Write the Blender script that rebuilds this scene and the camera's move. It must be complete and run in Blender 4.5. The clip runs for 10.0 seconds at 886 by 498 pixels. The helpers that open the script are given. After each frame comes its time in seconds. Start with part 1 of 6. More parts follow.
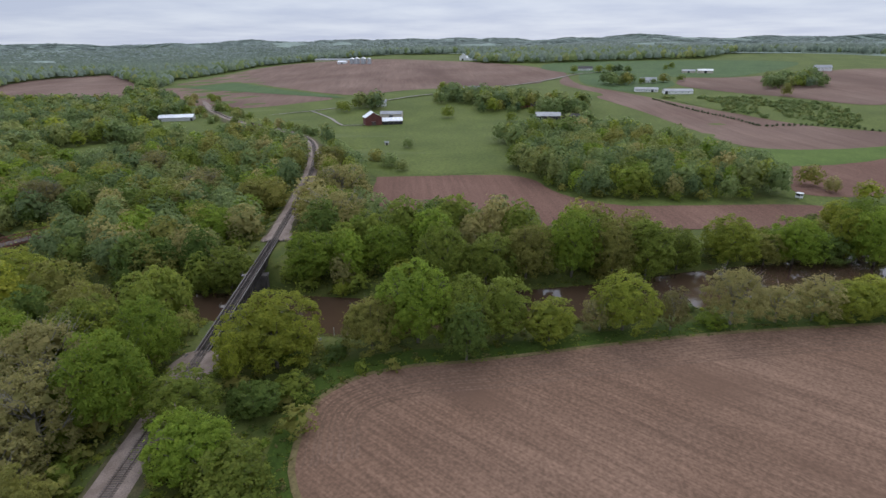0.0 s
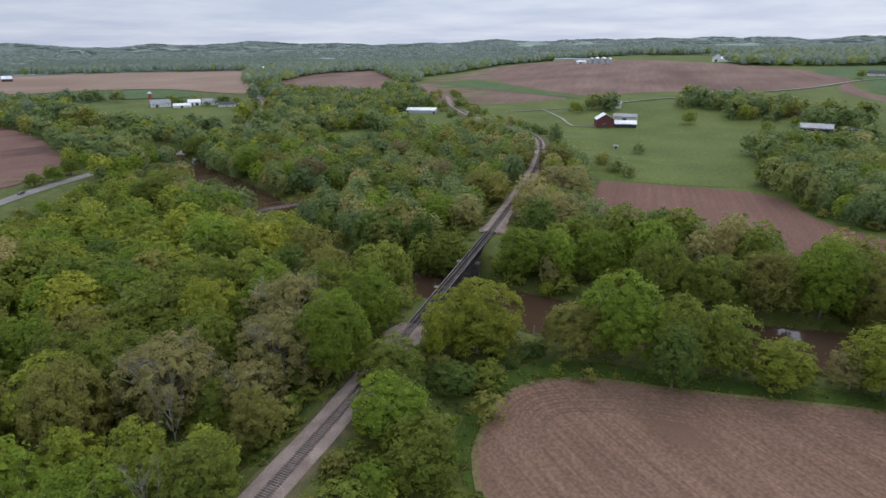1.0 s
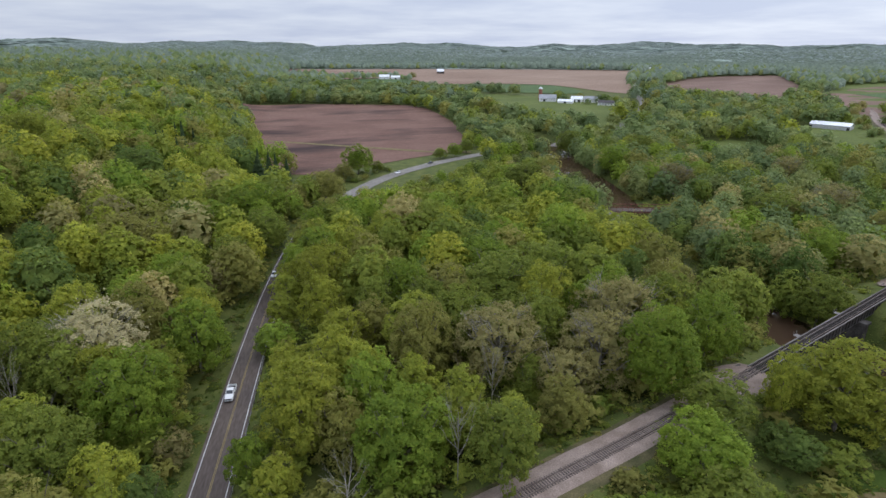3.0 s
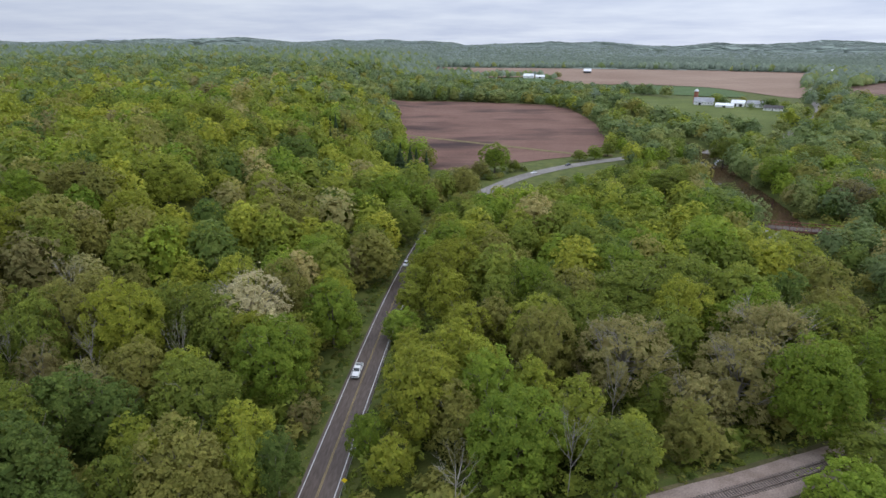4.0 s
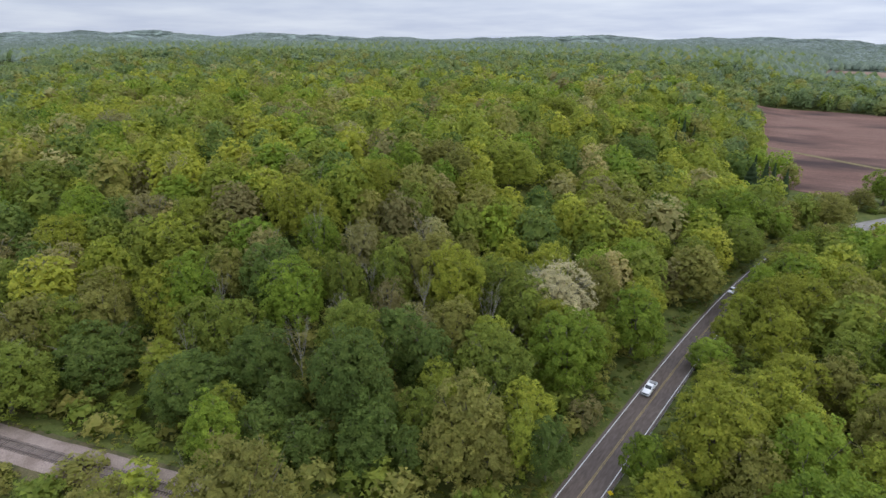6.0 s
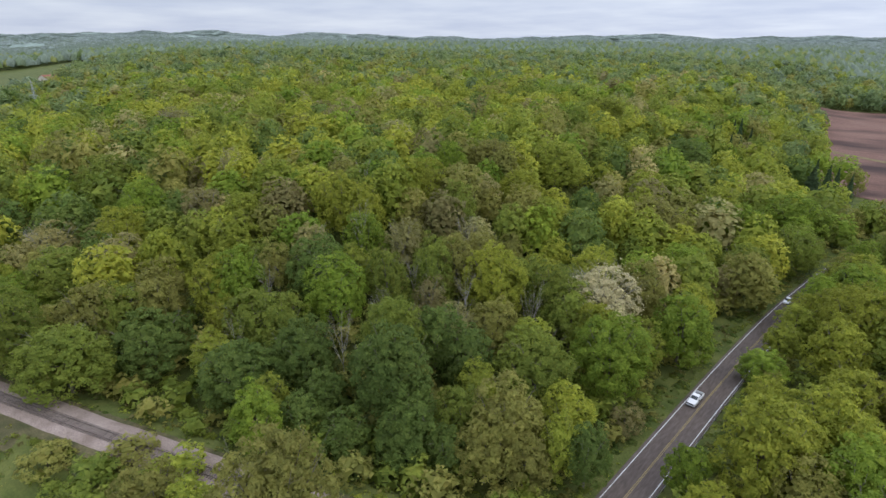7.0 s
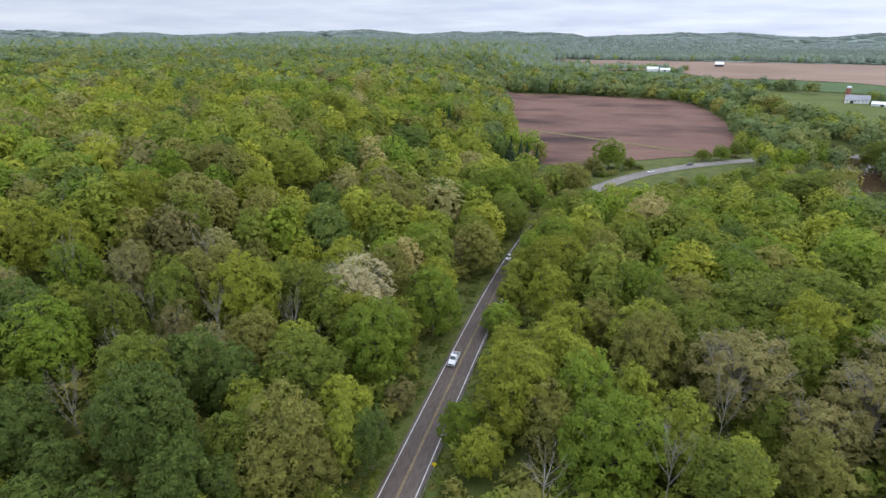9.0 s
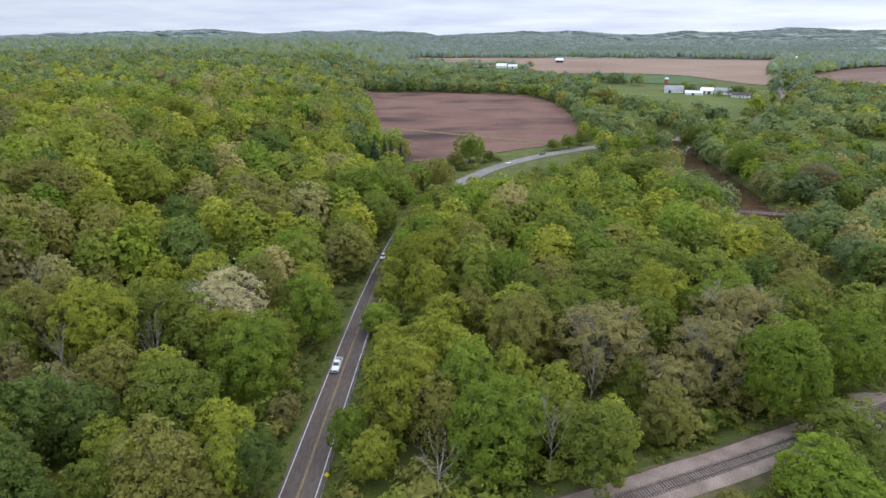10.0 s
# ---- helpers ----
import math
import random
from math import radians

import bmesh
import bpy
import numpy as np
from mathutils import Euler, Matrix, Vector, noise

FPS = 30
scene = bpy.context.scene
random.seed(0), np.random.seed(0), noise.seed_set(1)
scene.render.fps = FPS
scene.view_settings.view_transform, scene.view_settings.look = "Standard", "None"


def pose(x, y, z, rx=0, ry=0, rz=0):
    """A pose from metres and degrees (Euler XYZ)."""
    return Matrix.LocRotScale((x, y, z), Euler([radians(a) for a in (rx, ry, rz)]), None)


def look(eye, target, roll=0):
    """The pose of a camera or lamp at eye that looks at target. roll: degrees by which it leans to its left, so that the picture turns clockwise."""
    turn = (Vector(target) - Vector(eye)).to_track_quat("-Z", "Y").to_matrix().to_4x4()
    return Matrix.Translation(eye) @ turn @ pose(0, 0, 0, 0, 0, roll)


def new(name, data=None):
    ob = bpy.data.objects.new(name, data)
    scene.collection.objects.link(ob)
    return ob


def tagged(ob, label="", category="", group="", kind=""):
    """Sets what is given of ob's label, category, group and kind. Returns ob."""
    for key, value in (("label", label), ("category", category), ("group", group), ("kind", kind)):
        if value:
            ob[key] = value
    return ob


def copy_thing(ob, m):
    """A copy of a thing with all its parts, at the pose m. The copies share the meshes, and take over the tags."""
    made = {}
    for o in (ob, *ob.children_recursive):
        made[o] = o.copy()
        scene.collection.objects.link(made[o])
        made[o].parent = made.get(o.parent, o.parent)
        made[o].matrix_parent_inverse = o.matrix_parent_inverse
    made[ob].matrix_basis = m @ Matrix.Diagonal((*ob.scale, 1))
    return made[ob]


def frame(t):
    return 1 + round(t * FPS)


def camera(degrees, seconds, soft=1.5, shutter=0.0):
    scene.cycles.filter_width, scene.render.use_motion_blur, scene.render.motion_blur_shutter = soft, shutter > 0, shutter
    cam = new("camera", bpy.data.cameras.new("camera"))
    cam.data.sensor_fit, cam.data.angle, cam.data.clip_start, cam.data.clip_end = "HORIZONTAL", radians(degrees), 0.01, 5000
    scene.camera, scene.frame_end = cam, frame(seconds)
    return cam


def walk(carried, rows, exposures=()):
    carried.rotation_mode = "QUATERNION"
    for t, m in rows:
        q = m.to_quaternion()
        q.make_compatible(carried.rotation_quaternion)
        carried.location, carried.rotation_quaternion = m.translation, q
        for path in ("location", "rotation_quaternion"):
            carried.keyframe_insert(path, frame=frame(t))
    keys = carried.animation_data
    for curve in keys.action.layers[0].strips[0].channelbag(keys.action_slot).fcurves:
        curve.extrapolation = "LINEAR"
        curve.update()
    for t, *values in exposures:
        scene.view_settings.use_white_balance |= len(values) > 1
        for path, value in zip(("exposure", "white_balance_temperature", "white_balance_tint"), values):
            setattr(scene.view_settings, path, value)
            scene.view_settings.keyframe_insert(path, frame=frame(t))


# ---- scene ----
# Camera: hovers high over the valley and turns about the vertical.
EYE = 78.0
cam = camera(77.54, 10.0, soft=1.5)


def aim(yaw, pitch, roll):
    """A camera pose over the origin: yaw to the left of +y, pitch up, roll as in look()."""
    a, b = radians(yaw), radians(pitch)
    return look((0, 0, EYE), (-math.sin(a) * math.cos(b), math.cos(a) * math.cos(b), EYE + math.sin(b)), roll)


PATH = [
    (0.0, aim(-69.89, -20.51, -0.47)), (0.5, aim(-60.61, -20.49, -0.56)), (1.0, aim(-46.73, -20.38, -0.44)),
    (1.5, aim(-34.56, -20.26, -0.30)), (2.0, aim(-25.65, -20.22, -0.12)), (2.5, aim(-17.32, -20.20, -0.07)),
    (2.7, aim(-14.32, -20.18, -0.05)), (3.8, aim(1.37, -20.30, -0.03)), (4.0, aim(4.24, -20.30, 0.03)),
    (4.5, aim(12.21, -20.36, 0.06)), (5.0, aim(21.56, -20.42, 0.14)), (5.5, aim(30.88, -20.50, 0.23)),
    (6.0, aim(38.33, -20.61, 0.33)), (6.2, aim(40.30, -20.63, 0.35)), (7.3, aim(43.45, -20.73, 0.20)),
    (7.5, aim(43.73, -20.75, 0.18)), (8.0, aim(40.44, -20.84, 0.18)), (8.5, aim(31.39, -20.92, 0.05)),
    (9.0, aim(15.72, -21.05, -0.11)), (9.5, aim(4.31, -21.16, -0.32)), (10.0, aim(1.70, -21.19, -0.44))]
walk(cam, PATH, exposures=[(0.0, -0.25), (2.5, -0.03), (4.5, 0.09), (7.5, 0.24), (10.0, 0.32)])

# ---- world and sun: a bright overcast sky ----
SUN_EL, SUN_AZ = radians(46), radians(82)  # azimuth clockwise from +y
world = bpy.data.worlds.new("overcast")
scene.world = world
world.use_nodes = True
wn, wl = world.node_tree.nodes, world.node_tree.links
wn.clear()
sky = wn.new("ShaderNodeTexSky")
sky.sky_type, sky.sun_disc = "NISHITA", False
sky.sun_elevation, sky.sun_rotation = SUN_EL, SUN_AZ
sky_bg = wn.new("ShaderNodeBackground")
sky_bg.inputs["Strength"].default_value = 0.08
wl.new(sky.outputs[0], sky_bg.inputs[0])
# cloud layer: noise on a flat deck far overhead, so that it draws out into streaks near the horizon
geo = wn.new("ShaderNodeTexCoord")
sep = wn.new("ShaderNodeSeparateXYZ")
wl.new(geo.outputs["Generated"], sep.inputs[0])
lift = wn.new("ShaderNodeMath")
lift.operation = "MAXIMUM"
lift.inputs[1].default_value = 0.0
wl.new(sep.outputs[2], lift.inputs[0])
lift2 = wn.new("ShaderNodeMath")
lift2.operation = "ADD"
lift2.inputs[1].default_value = 0.085
wl.new(lift.outputs[0], lift2.inputs[0])
deck = []
for k in (0, 1):
    dv = wn.new("ShaderNodeMath")
    dv.operation = "DIVIDE"
    wl.new(sep.outputs[k], dv.inputs[0])
    wl.new(lift2.outputs[0], dv.inputs[1])
    deck.append(dv)
com = wn.new("ShaderNodeCombineXYZ")
wl.new(deck[0].outputs[0], com.inputs[0])
wl.new(deck[1].outputs[0], com.inputs[1])
cloud = wn.new("ShaderNodeTexNoise")
cloud.inputs["Scale"].default_value = 0.6
cloud.inputs["Detail"].default_value = 6
cloud.inputs["Roughness"].default_value = 0.55
wl.new(com.outputs[0], cloud.inputs["Vector"])
ramp = wn.new("ShaderNodeValToRGB")
ramp.color_ramp.elements[0].position, ramp.color_ramp.elements[0].color = 0.36, (0.54, 0.61, 0.79, 1)
ramp.color_ramp.elements[1].position, ramp.color_ramp.elements[1].color = 0.66, (0.715, 0.78, 0.915, 1)
wl.new(cloud.outputs[0], ramp.inputs[0])
cloud_bg = wn.new("ShaderNodeBackground")
# an overcast sky is brighter overhead than at the horizon
zenith = wn.new("ShaderNodeMapRange")
zenith.interpolation_type = "SMOOTHSTEP"
zenith.inputs[1].default_value, zenith.inputs[2].default_value = 0.06, 0.42
zenith.inputs[3].default_value, zenith.inputs[4].default_value = 1.03, 2.04
wl.new(lift.outputs[0], zenith.inputs[0])
# and a little brighter towards the veiled sun
glow = wn.new("ShaderNodeMath")
glow.operation = "MULTIPLY_ADD"
glow.inputs[1].default_value = 0.17
wl.new(sep.outputs[0], glow.inputs[0])
wl.new(zenith.outputs[0], glow.inputs[2])
wl.new(glow.outputs[0], cloud_bg.inputs["Strength"])
wl.new(ramp.outputs[0], cloud_bg.inputs[0])
mixw = wn.new("ShaderNodeMixShader")
mixw.inputs[0].default_value = 0.9
wl.new(sky_bg.outputs[0], mixw.inputs[1])
wl.new(cloud_bg.outputs[0], mixw.inputs[2])
wout = wn.new("ShaderNodeOutputWorld")
wl.new(mixw.outputs[0], wout.inputs[0])

sun = new("sun", bpy.data.lights.new("sun", "SUN"))
sun.data.energy, sun.data.angle, sun.data.color = 0.75, radians(22), (1.0, 0.96, 0.9)
sun.matrix_world = look((0, 0, 300), (-math.sin(SUN_AZ) * math.cos(SUN_EL), -math.cos(SUN_AZ) * math.cos(SUN_EL), 300 - math.sin(SUN_EL)))


# ---- materials ----
def material(name, low, high, scale, rough=0.9, bump=0.0, fine=0.0, metal=0.0, stretch=(1, 1, 1), per_object=0.0, spec=0.2, turn=0.0, rows=None, through_light=0.0, detail=5.0, coords="Position"):
    """A surface whose colour wanders between two tones at one scale, with finer grain, bump and a shift from object to object."""
    m = bpy.data.materials.new(name)
    m.use_nodes = True
    n, l = m.node_tree.nodes, m.node_tree.links
    bsdf = n["Principled BSDF"]
    if coords == "Position":
        src = n.new("ShaderNodeNewGeometry").outputs["Position"]
    else:
        src = n.new("ShaderNodeTexCoord").outputs[coords]
    mp = n.new("ShaderNodeMapping")
    mp.inputs["Scale"].default_value = stretch
    mp.inputs["Rotation"].default_value = (0, 0, radians(turn))
    l.new(src, mp.inputs[0])
    tex = n.new("ShaderNodeTexNoise")
    tex.inputs["Scale"].default_value, tex.inputs["Detail"].default_value = scale, detail
    l.new(mp.outputs[0], tex.inputs["Vector"])
    fac = n.new("ShaderNodeMapRange")
    fac.inputs[1].default_value, fac.inputs[2].default_value = 0.32, 0.68
    l.new(tex.outputs[0], fac.inputs[0])
    mix = n.new("ShaderNodeMix")
    mix.data_type = "RGBA"
    l.new(fac.outputs[0], mix.inputs[0])
    mix.inputs[6].default_value, mix.inputs[7].default_value = (*low, 1), (*high, 1)
    colour = mix.outputs[2]
    if fine:
        grain = n.new("ShaderNodeTexNoise")
        grain.inputs["Scale"].default_value, grain.inputs["Detail"].default_value = fine, 3
        l.new(mp.outputs[0], grain.inputs["Vector"])
        span = n.new("ShaderNodeMapRange")
        span.inputs[1].default_value, span.inputs[2].default_value = 0.3, 0.7
        span.inputs[3].default_value, span.inputs[4].default_value = 0.76, 1.24
        l.new(grain.outputs[0], span.inputs[0])
        hsv = n.new("ShaderNodeHueSaturation")
        l.new(span.outputs[0], hsv.inputs["Value"])
        l.new(colour, hsv.inputs["Color"])
        colour = hsv.outputs[0]
    if rows:
        # furrows: direction in degrees, spacing in metres, depth of tone
        rm = n.new("ShaderNodeMapping")
        rm.inputs["Rotation"].default_value = (0, 0, radians(-rows[0]))
        l.new(src, rm.inputs[0])
        band = n.new("ShaderNodeTexWave")
        band.bands_direction = "Y"
        band.inputs["Scale"].default_value = 0.314 / rows[1]
        band.inputs["Distortion"].default_value, band.inputs["Detail"].default_value = 0.5 if rows[1] > 3 else 0.0, 2
        band.inputs["Detail Scale"].default_value = 0.6
        l.new(rm.outputs[0], band.inputs["Vector"])
        tone = n.new("ShaderNodeMapRange")
        tone.inputs[3].default_value, tone.inputs[4].default_value = 1 - rows[2], 1 + rows[2]
        l.new(band.outputs["Fac"], tone.inputs[0])
        hsv3 = n.new("ShaderNodeHueSaturation")
        l.new(tone.outputs[0], hsv3.inputs["Value"])
        l.new(colour, hsv3.inputs["Color"])
        colour = hsv3.outputs[0]
    if per_object:
        info = n.new("ShaderNodeObjectInfo")
        shift = n.new("ShaderNodeMapRange")
        shift.inputs[3].default_value, shift.inputs[4].default_value = 1 - per_object, 1 + per_object
        l.new(info.outputs["Random"], shift.inputs[0])
        hsv2 = n.new("ShaderNodeHueSaturation")
        l.new(shift.outputs[0], hsv2.inputs["Value"])
        l.new(colour, hsv2.inputs["Color"])
        colour = hsv2.outputs[0]
    l.new(colour, bsdf.inputs["Base Color"])
    bsdf.inputs["Roughness"].default_value, bsdf.inputs["Metallic"].default_value = rough, metal
    bsdf.inputs["Specular IOR Level"].default_value = spec
    if bump:
        bp = n.new("ShaderNodeBump")
        bp.inputs["Strength"].default_value, bp.inputs["Distance"].default_value = bump, 0.1
        l.new(tex.outputs[0], bp.inputs["Height"])
        l.new(bp.outputs[0], bsdf.inputs["Normal"])
    if through_light:
        tr = n.new("ShaderNodeBsdfTranslucent")
        l.new(colour, tr.inputs["Color"])
        both = n.new("ShaderNodeMixShader")
        both.inputs[0].default_value = through_light
        l.new(bsdf.outputs[0], both.inputs[1])
        l.new(tr.outputs[0], both.inputs[2])
        l.new(both.outputs[0], n["Material Output"].inputs[0])
    return m


def leaf(name, low, high, scale=0.1):
    """Foliage: drifting tone from bough to bough, mottled spray by spray, some light passing through."""
    m = material(name, low, high, scale, rough=0.6, fine=0.6, per_object=0.14, spec=0.12, through_light=0.5, detail=3)
    n, l = m.node_tree.nodes, m.node_tree.links
    geom = n.new("ShaderNodeNewGeometry")
    bsdf, tr = n["Principled BSDF"], [x for x in n if x.type == "BSDF_TRANSLUCENT"][0]
    old = bsdf.inputs["Base Color"].links[0].from_socket
    spray = n.new("ShaderNodeMapRange")
    spray.inputs[3].default_value, spray.inputs[4].default_value = 0.83, 1.17
    l.new(geom.outputs["Random Per Island"], spray.inputs[0])
    # every tree of a wood has a tone of its own
    own = n.new("ShaderNodeAttribute")
    own.attribute_name = "tree_tone"
    tone = n.new("ShaderNodeMath")
    tone.operation = "MULTIPLY_ADD"
    tone.inputs[1].default_value, tone.inputs[2].default_value = 0.17, 1.0
    l.new(own.outputs["Fac"], tone.inputs[0])
    both = n.new("ShaderNodeMath")
    both.operation = "MULTIPLY"
    l.new(spray.outputs[0], both.inputs[0])
    l.new(tone.outputs[0], both.inputs[1])
    tint = n.new("ShaderNodeMapRange")
    tint.inputs[3].default_value, tint.inputs[4].default_value = 0.512, 0.488
    l.new(geom.outputs["Random Per Island"], tint.inputs[0])
    turn = n.new("ShaderNodeMath")
    turn.operation = "MULTIPLY_ADD"
    turn.inputs[1].default_value = -0.009
    l.new(own.outputs["Fac"], turn.inputs[0])
    l.new(tint.outputs[0], turn.inputs[2])
    hsv = n.new("ShaderNodeHueSaturation")
    l.new(old, hsv.inputs["Color"])
    l.new(turn.outputs[0], hsv.inputs["Hue"])
    l.new(both.outputs[0], hsv.inputs["Value"])
    l.new(hsv.outputs[0], bsdf.inputs["Base Color"])
    l.new(hsv.outputs[0], tr.inputs["Color"])
    return m


def tilled(name, low, high, row_dir, row=1.0, patch=0.012, streak=0.3, damp=None, damp_scale=0.006, damp_at=0.56):
    """Worked soil: fine streaks along the rows, drifting patches, clods, and darker damp ground where given."""
    m = material(name, low, high, patch, rough=0.95, fine=1.3, bump=0.3, detail=7, spec=0.1)
    n, l = m.node_tree.nodes, m.node_tree.links
    bsdf = n["Principled BSDF"]
    src = n.new("ShaderNodeNewGeometry").outputs["Position"]
    colour = bsdf.inputs["Base Color"].links[0].from_socket
    for size, ratio, depth in ((row, 30, streak), (row * 7, 14, streak * 0.7)):
        mp = n.new("ShaderNodeMapping")
        mp.vector_type = "TEXTURE"
        mp.inputs["Rotation"].default_value = (0, 0, radians(row_dir))
        mp.inputs["Scale"].default_value = (size * ratio, size, size)
        l.new(src, mp.inputs[0])
        tex = n.new("ShaderNodeTexNoise")
        tex.inputs["Scale"].default_value, tex.inputs["Detail"].default_value = 0.8, 2
        l.new(mp.outputs[0], tex.inputs["Vector"])
        span = n.new("ShaderNodeMapRange")
        span.inputs[1].default_value, span.inputs[2].default_value = 0.3, 0.7
        span.inputs[3].default_value, span.inputs[4].default_value = 1 - depth, 1 + depth
        l.new(tex.outputs[0], span.inputs[0])
        hsv = n.new("ShaderNodeHueSaturation")
        l.new(span.outputs[0], hsv.inputs["Value"])
        l.new(colour, hsv.inputs["Color"])
        colour = hsv.outputs[0]
    if damp:
        mp = n.new("ShaderNodeMapping")
        mp.vector_type = "TEXTURE"
        mp.inputs["Rotation"].default_value = (0, 0, radians(row_dir))
        mp.inputs["Scale"].default_value = (1.9, 1, 1)
        l.new(src, mp.inputs[0])
        tex = n.new("ShaderNodeTexNoise")
        tex.inputs["Scale"].default_value, tex.inputs["Detail"].default_value = damp_scale, 7
        l.new(mp.outputs[0], tex.inputs["Vector"])
        span = n.new("ShaderNodeMapRange")
        span.inputs[1].default_value, span.inputs[2].default_value = damp_at - 0.05, damp_at + 0.1
        l.new(tex.outputs[0], span.inputs[0])
        mix = n.new("ShaderNodeMix")
        mix.data_type = "RGBA"
        l.new(span.outputs[0], mix.inputs[0])
        l.new(colour, mix.inputs[6])
        mix.inputs[7].default_value = (*damp, 1)
        colour = mix.outputs[2]
    l.new(colour, bsdf.inputs["Base Color"])
    return m


LEAVES = {
    "bright": leaf("leaf_bright_green", (0.179, 0.250, 0.032), (0.227, 0.300, 0.038)),
    "mid": leaf("leaf_green", (0.170, 0.212, 0.036), (0.216, 0.254, 0.043)),
    "dark": leaf("leaf_dark_green", (0.114, 0.165, 0.037), (0.150, 0.200, 0.044)),
    "yellow": leaf("leaf_yellow_green", (0.255, 0.279, 0.037), (0.309, 0.324, 0.044)),
    "spring": leaf("leaf_spring", (0.261, 0.287, 0.039), (0.316, 0.337, 0.045)),
    "lime": leaf("leaf_lime", (0.238, 0.274, 0.040), (0.300, 0.330, 0.048)),
    "olive": leaf("leaf_olive", (0.225, 0.220, 0.055), (0.271, 0.262, 0.065)),
    "pale": leaf("leaf_pale_budding", (0.299, 0.270, 0.099), (0.367, 0.328, 0.123)),
    "blossom": leaf("blossom_cream", (0.504, 0.455, 0.242), (0.625, 0.560, 0.330)),
    "silver": leaf("leaf_silver_grey", (0.286, 0.269, 0.101), (0.357, 0.331, 0.128)),
    "rust": leaf("leaf_young_russet", (0.211, 0.188, 0.072), (0.252, 0.224, 0.086)),
    "conifer": leaf("needle_dark", (0.060, 0.098, 0.041), (0.088, 0.128, 0.050)),
    # dull kinds: greens with a light haze painted in, for middle distances
    "dull": leaf("leaf_hazed_green", (0.167, 0.222, 0.078), (0.204, 0.256, 0.092), 0.03),
    "dull_yellow": leaf("leaf_hazed_yellow", (0.211, 0.240, 0.078), (0.251, 0.278, 0.092), 0.03),
    "dull_dark": leaf("leaf_hazed_dark", (0.136, 0.188, 0.074), (0.169, 0.218, 0.085), 0.03),
    # far crowns: distance haze is painted into these bluish, paler leaf colours
    "blue": leaf("leaf_hazed_blue", (0.176, 0.228, 0.136), (0.210, 0.262, 0.156), 0.015),
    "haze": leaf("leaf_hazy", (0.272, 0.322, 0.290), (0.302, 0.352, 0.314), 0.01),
    "far": leaf("leaf_far_hazed", (0.190, 0.240, 0.180), (0.220, 0.268, 0.200), 0.01),
}
SPECIES = list(LEAVES)
BARK = material("bark", (0.10, 0.085, 0.065), (0.19, 0.17, 0.14), 0.9, fine=6, per_object=0.1)
BARK_PALE = material("bark_pale", (0.19, 0.175, 0.145), (0.32, 0.295, 0.245), 0.7, fine=4, per_object=0.1)
GRASS = material("grass_rough", (0.052, 0.072, 0.014), (0.110, 0.120, 0.030), 0.16, fine=2.6, bump=0.8, detail=9)
# wooded far hillsides, with haze painted in as a pale bluish tone
CANOPY_HAZED = material("hillside_hazed", (0.185, 0.232, 0.196), (0.235, 0.284, 0.240), 0.012, fine=0.05, detail=9)
PASTURE = material("grass_pasture", (0.076, 0.100, 0.019), (0.108, 0.132, 0.029), 0.025, fine=0.5, detail=9)
LUSH = material("grass_lush", (0.036, 0.064, 0.007), (0.060, 0.090, 0.012), 0.09, fine=1.4, detail=9)
GRASS_BRIGHT = material("grass_bright", (0.070, 0.112, 0.016), (0.096, 0.140, 0.024), 0.05, fine=0.8, detail=9)
CROP = material("grass_young_crop", (0.056, 0.096, 0.03), (0.076, 0.118, 0.038), 0.03, fine=0.3, detail=8)
SOIL = tilled("soil_ploughed", (0.136, 0.074, 0.054), (0.182, 0.104, 0.077), 24, row=2.2, streak=0.1, damp=(0.095, 0.06, 0.048), damp_at=0.6)
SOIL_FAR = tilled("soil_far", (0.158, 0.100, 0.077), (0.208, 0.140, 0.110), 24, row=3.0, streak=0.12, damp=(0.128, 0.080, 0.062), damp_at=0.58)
SOIL_DARK = tilled("soil_damp", (0.138, 0.078, 0.060), (0.184, 0.110, 0.085), 8, row=2.2, streak=0.1, patch=0.02, damp=(0.052, 0.034, 0.030), damp_scale=0.017, damp_at=0.56)
SOIL_TAN = tilled("soil_tan", (0.215, 0.145, 0.106), (0.275, 0.198, 0.147), 8, row=5.0, patch=0.006, streak=0.07)
SOIL_NEAR = tilled("soil_stubble", (0.160, 0.096, 0.064), (0.206, 0.128, 0.088), 68, row=0.5, patch=0.02, streak=0.17, damp=(0.142, 0.085, 0.057), damp_scale=0.03, damp_at=0.62)
SOIL_HEAD = tilled("soil_headland", (0.140, 0.086, 0.058), (0.180, 0.114, 0.080), 68, row=0.4, patch=0.03, streak=0.12)
ASPHALT = material("asphalt", (0.096, 0.075, 0.064), (0.128, 0.102, 0.088), 0.12, rough=0.85, fine=2.5, stretch=(1, 0.2, 1))
ASPHALT_OLD = material("asphalt_bleached", (0.165, 0.152, 0.135), (0.225, 0.207, 0.186), 0.05, fine=0.6)
GRAVEL = material("gravel", (0.224, 0.2, 0.176), (0.32, 0.288, 0.256), 0.08, fine=1.2)
BALLAST = material("ballast", (0.185, 0.138, 0.112), (0.300, 0.236, 0.200), 0.25, fine=4.2, bump=0.8, detail=9)
EARTH = material("earth_bank", (0.055, 0.056, 0.022), (0.12, 0.1, 0.05), 0.3, fine=3.0, bump=0.8, detail=9)
WATER = material("river_water", (0.062, 0.037, 0.022), (0.088, 0.054, 0.034), 0.03, rough=0.06, bump=0.02, spec=0.4)
STONE = material("stone_abutment", (0.045, 0.04, 0.038), (0.11, 0.1, 0.093), 0.5, fine=3, bump=0.5, per_object=0.18)
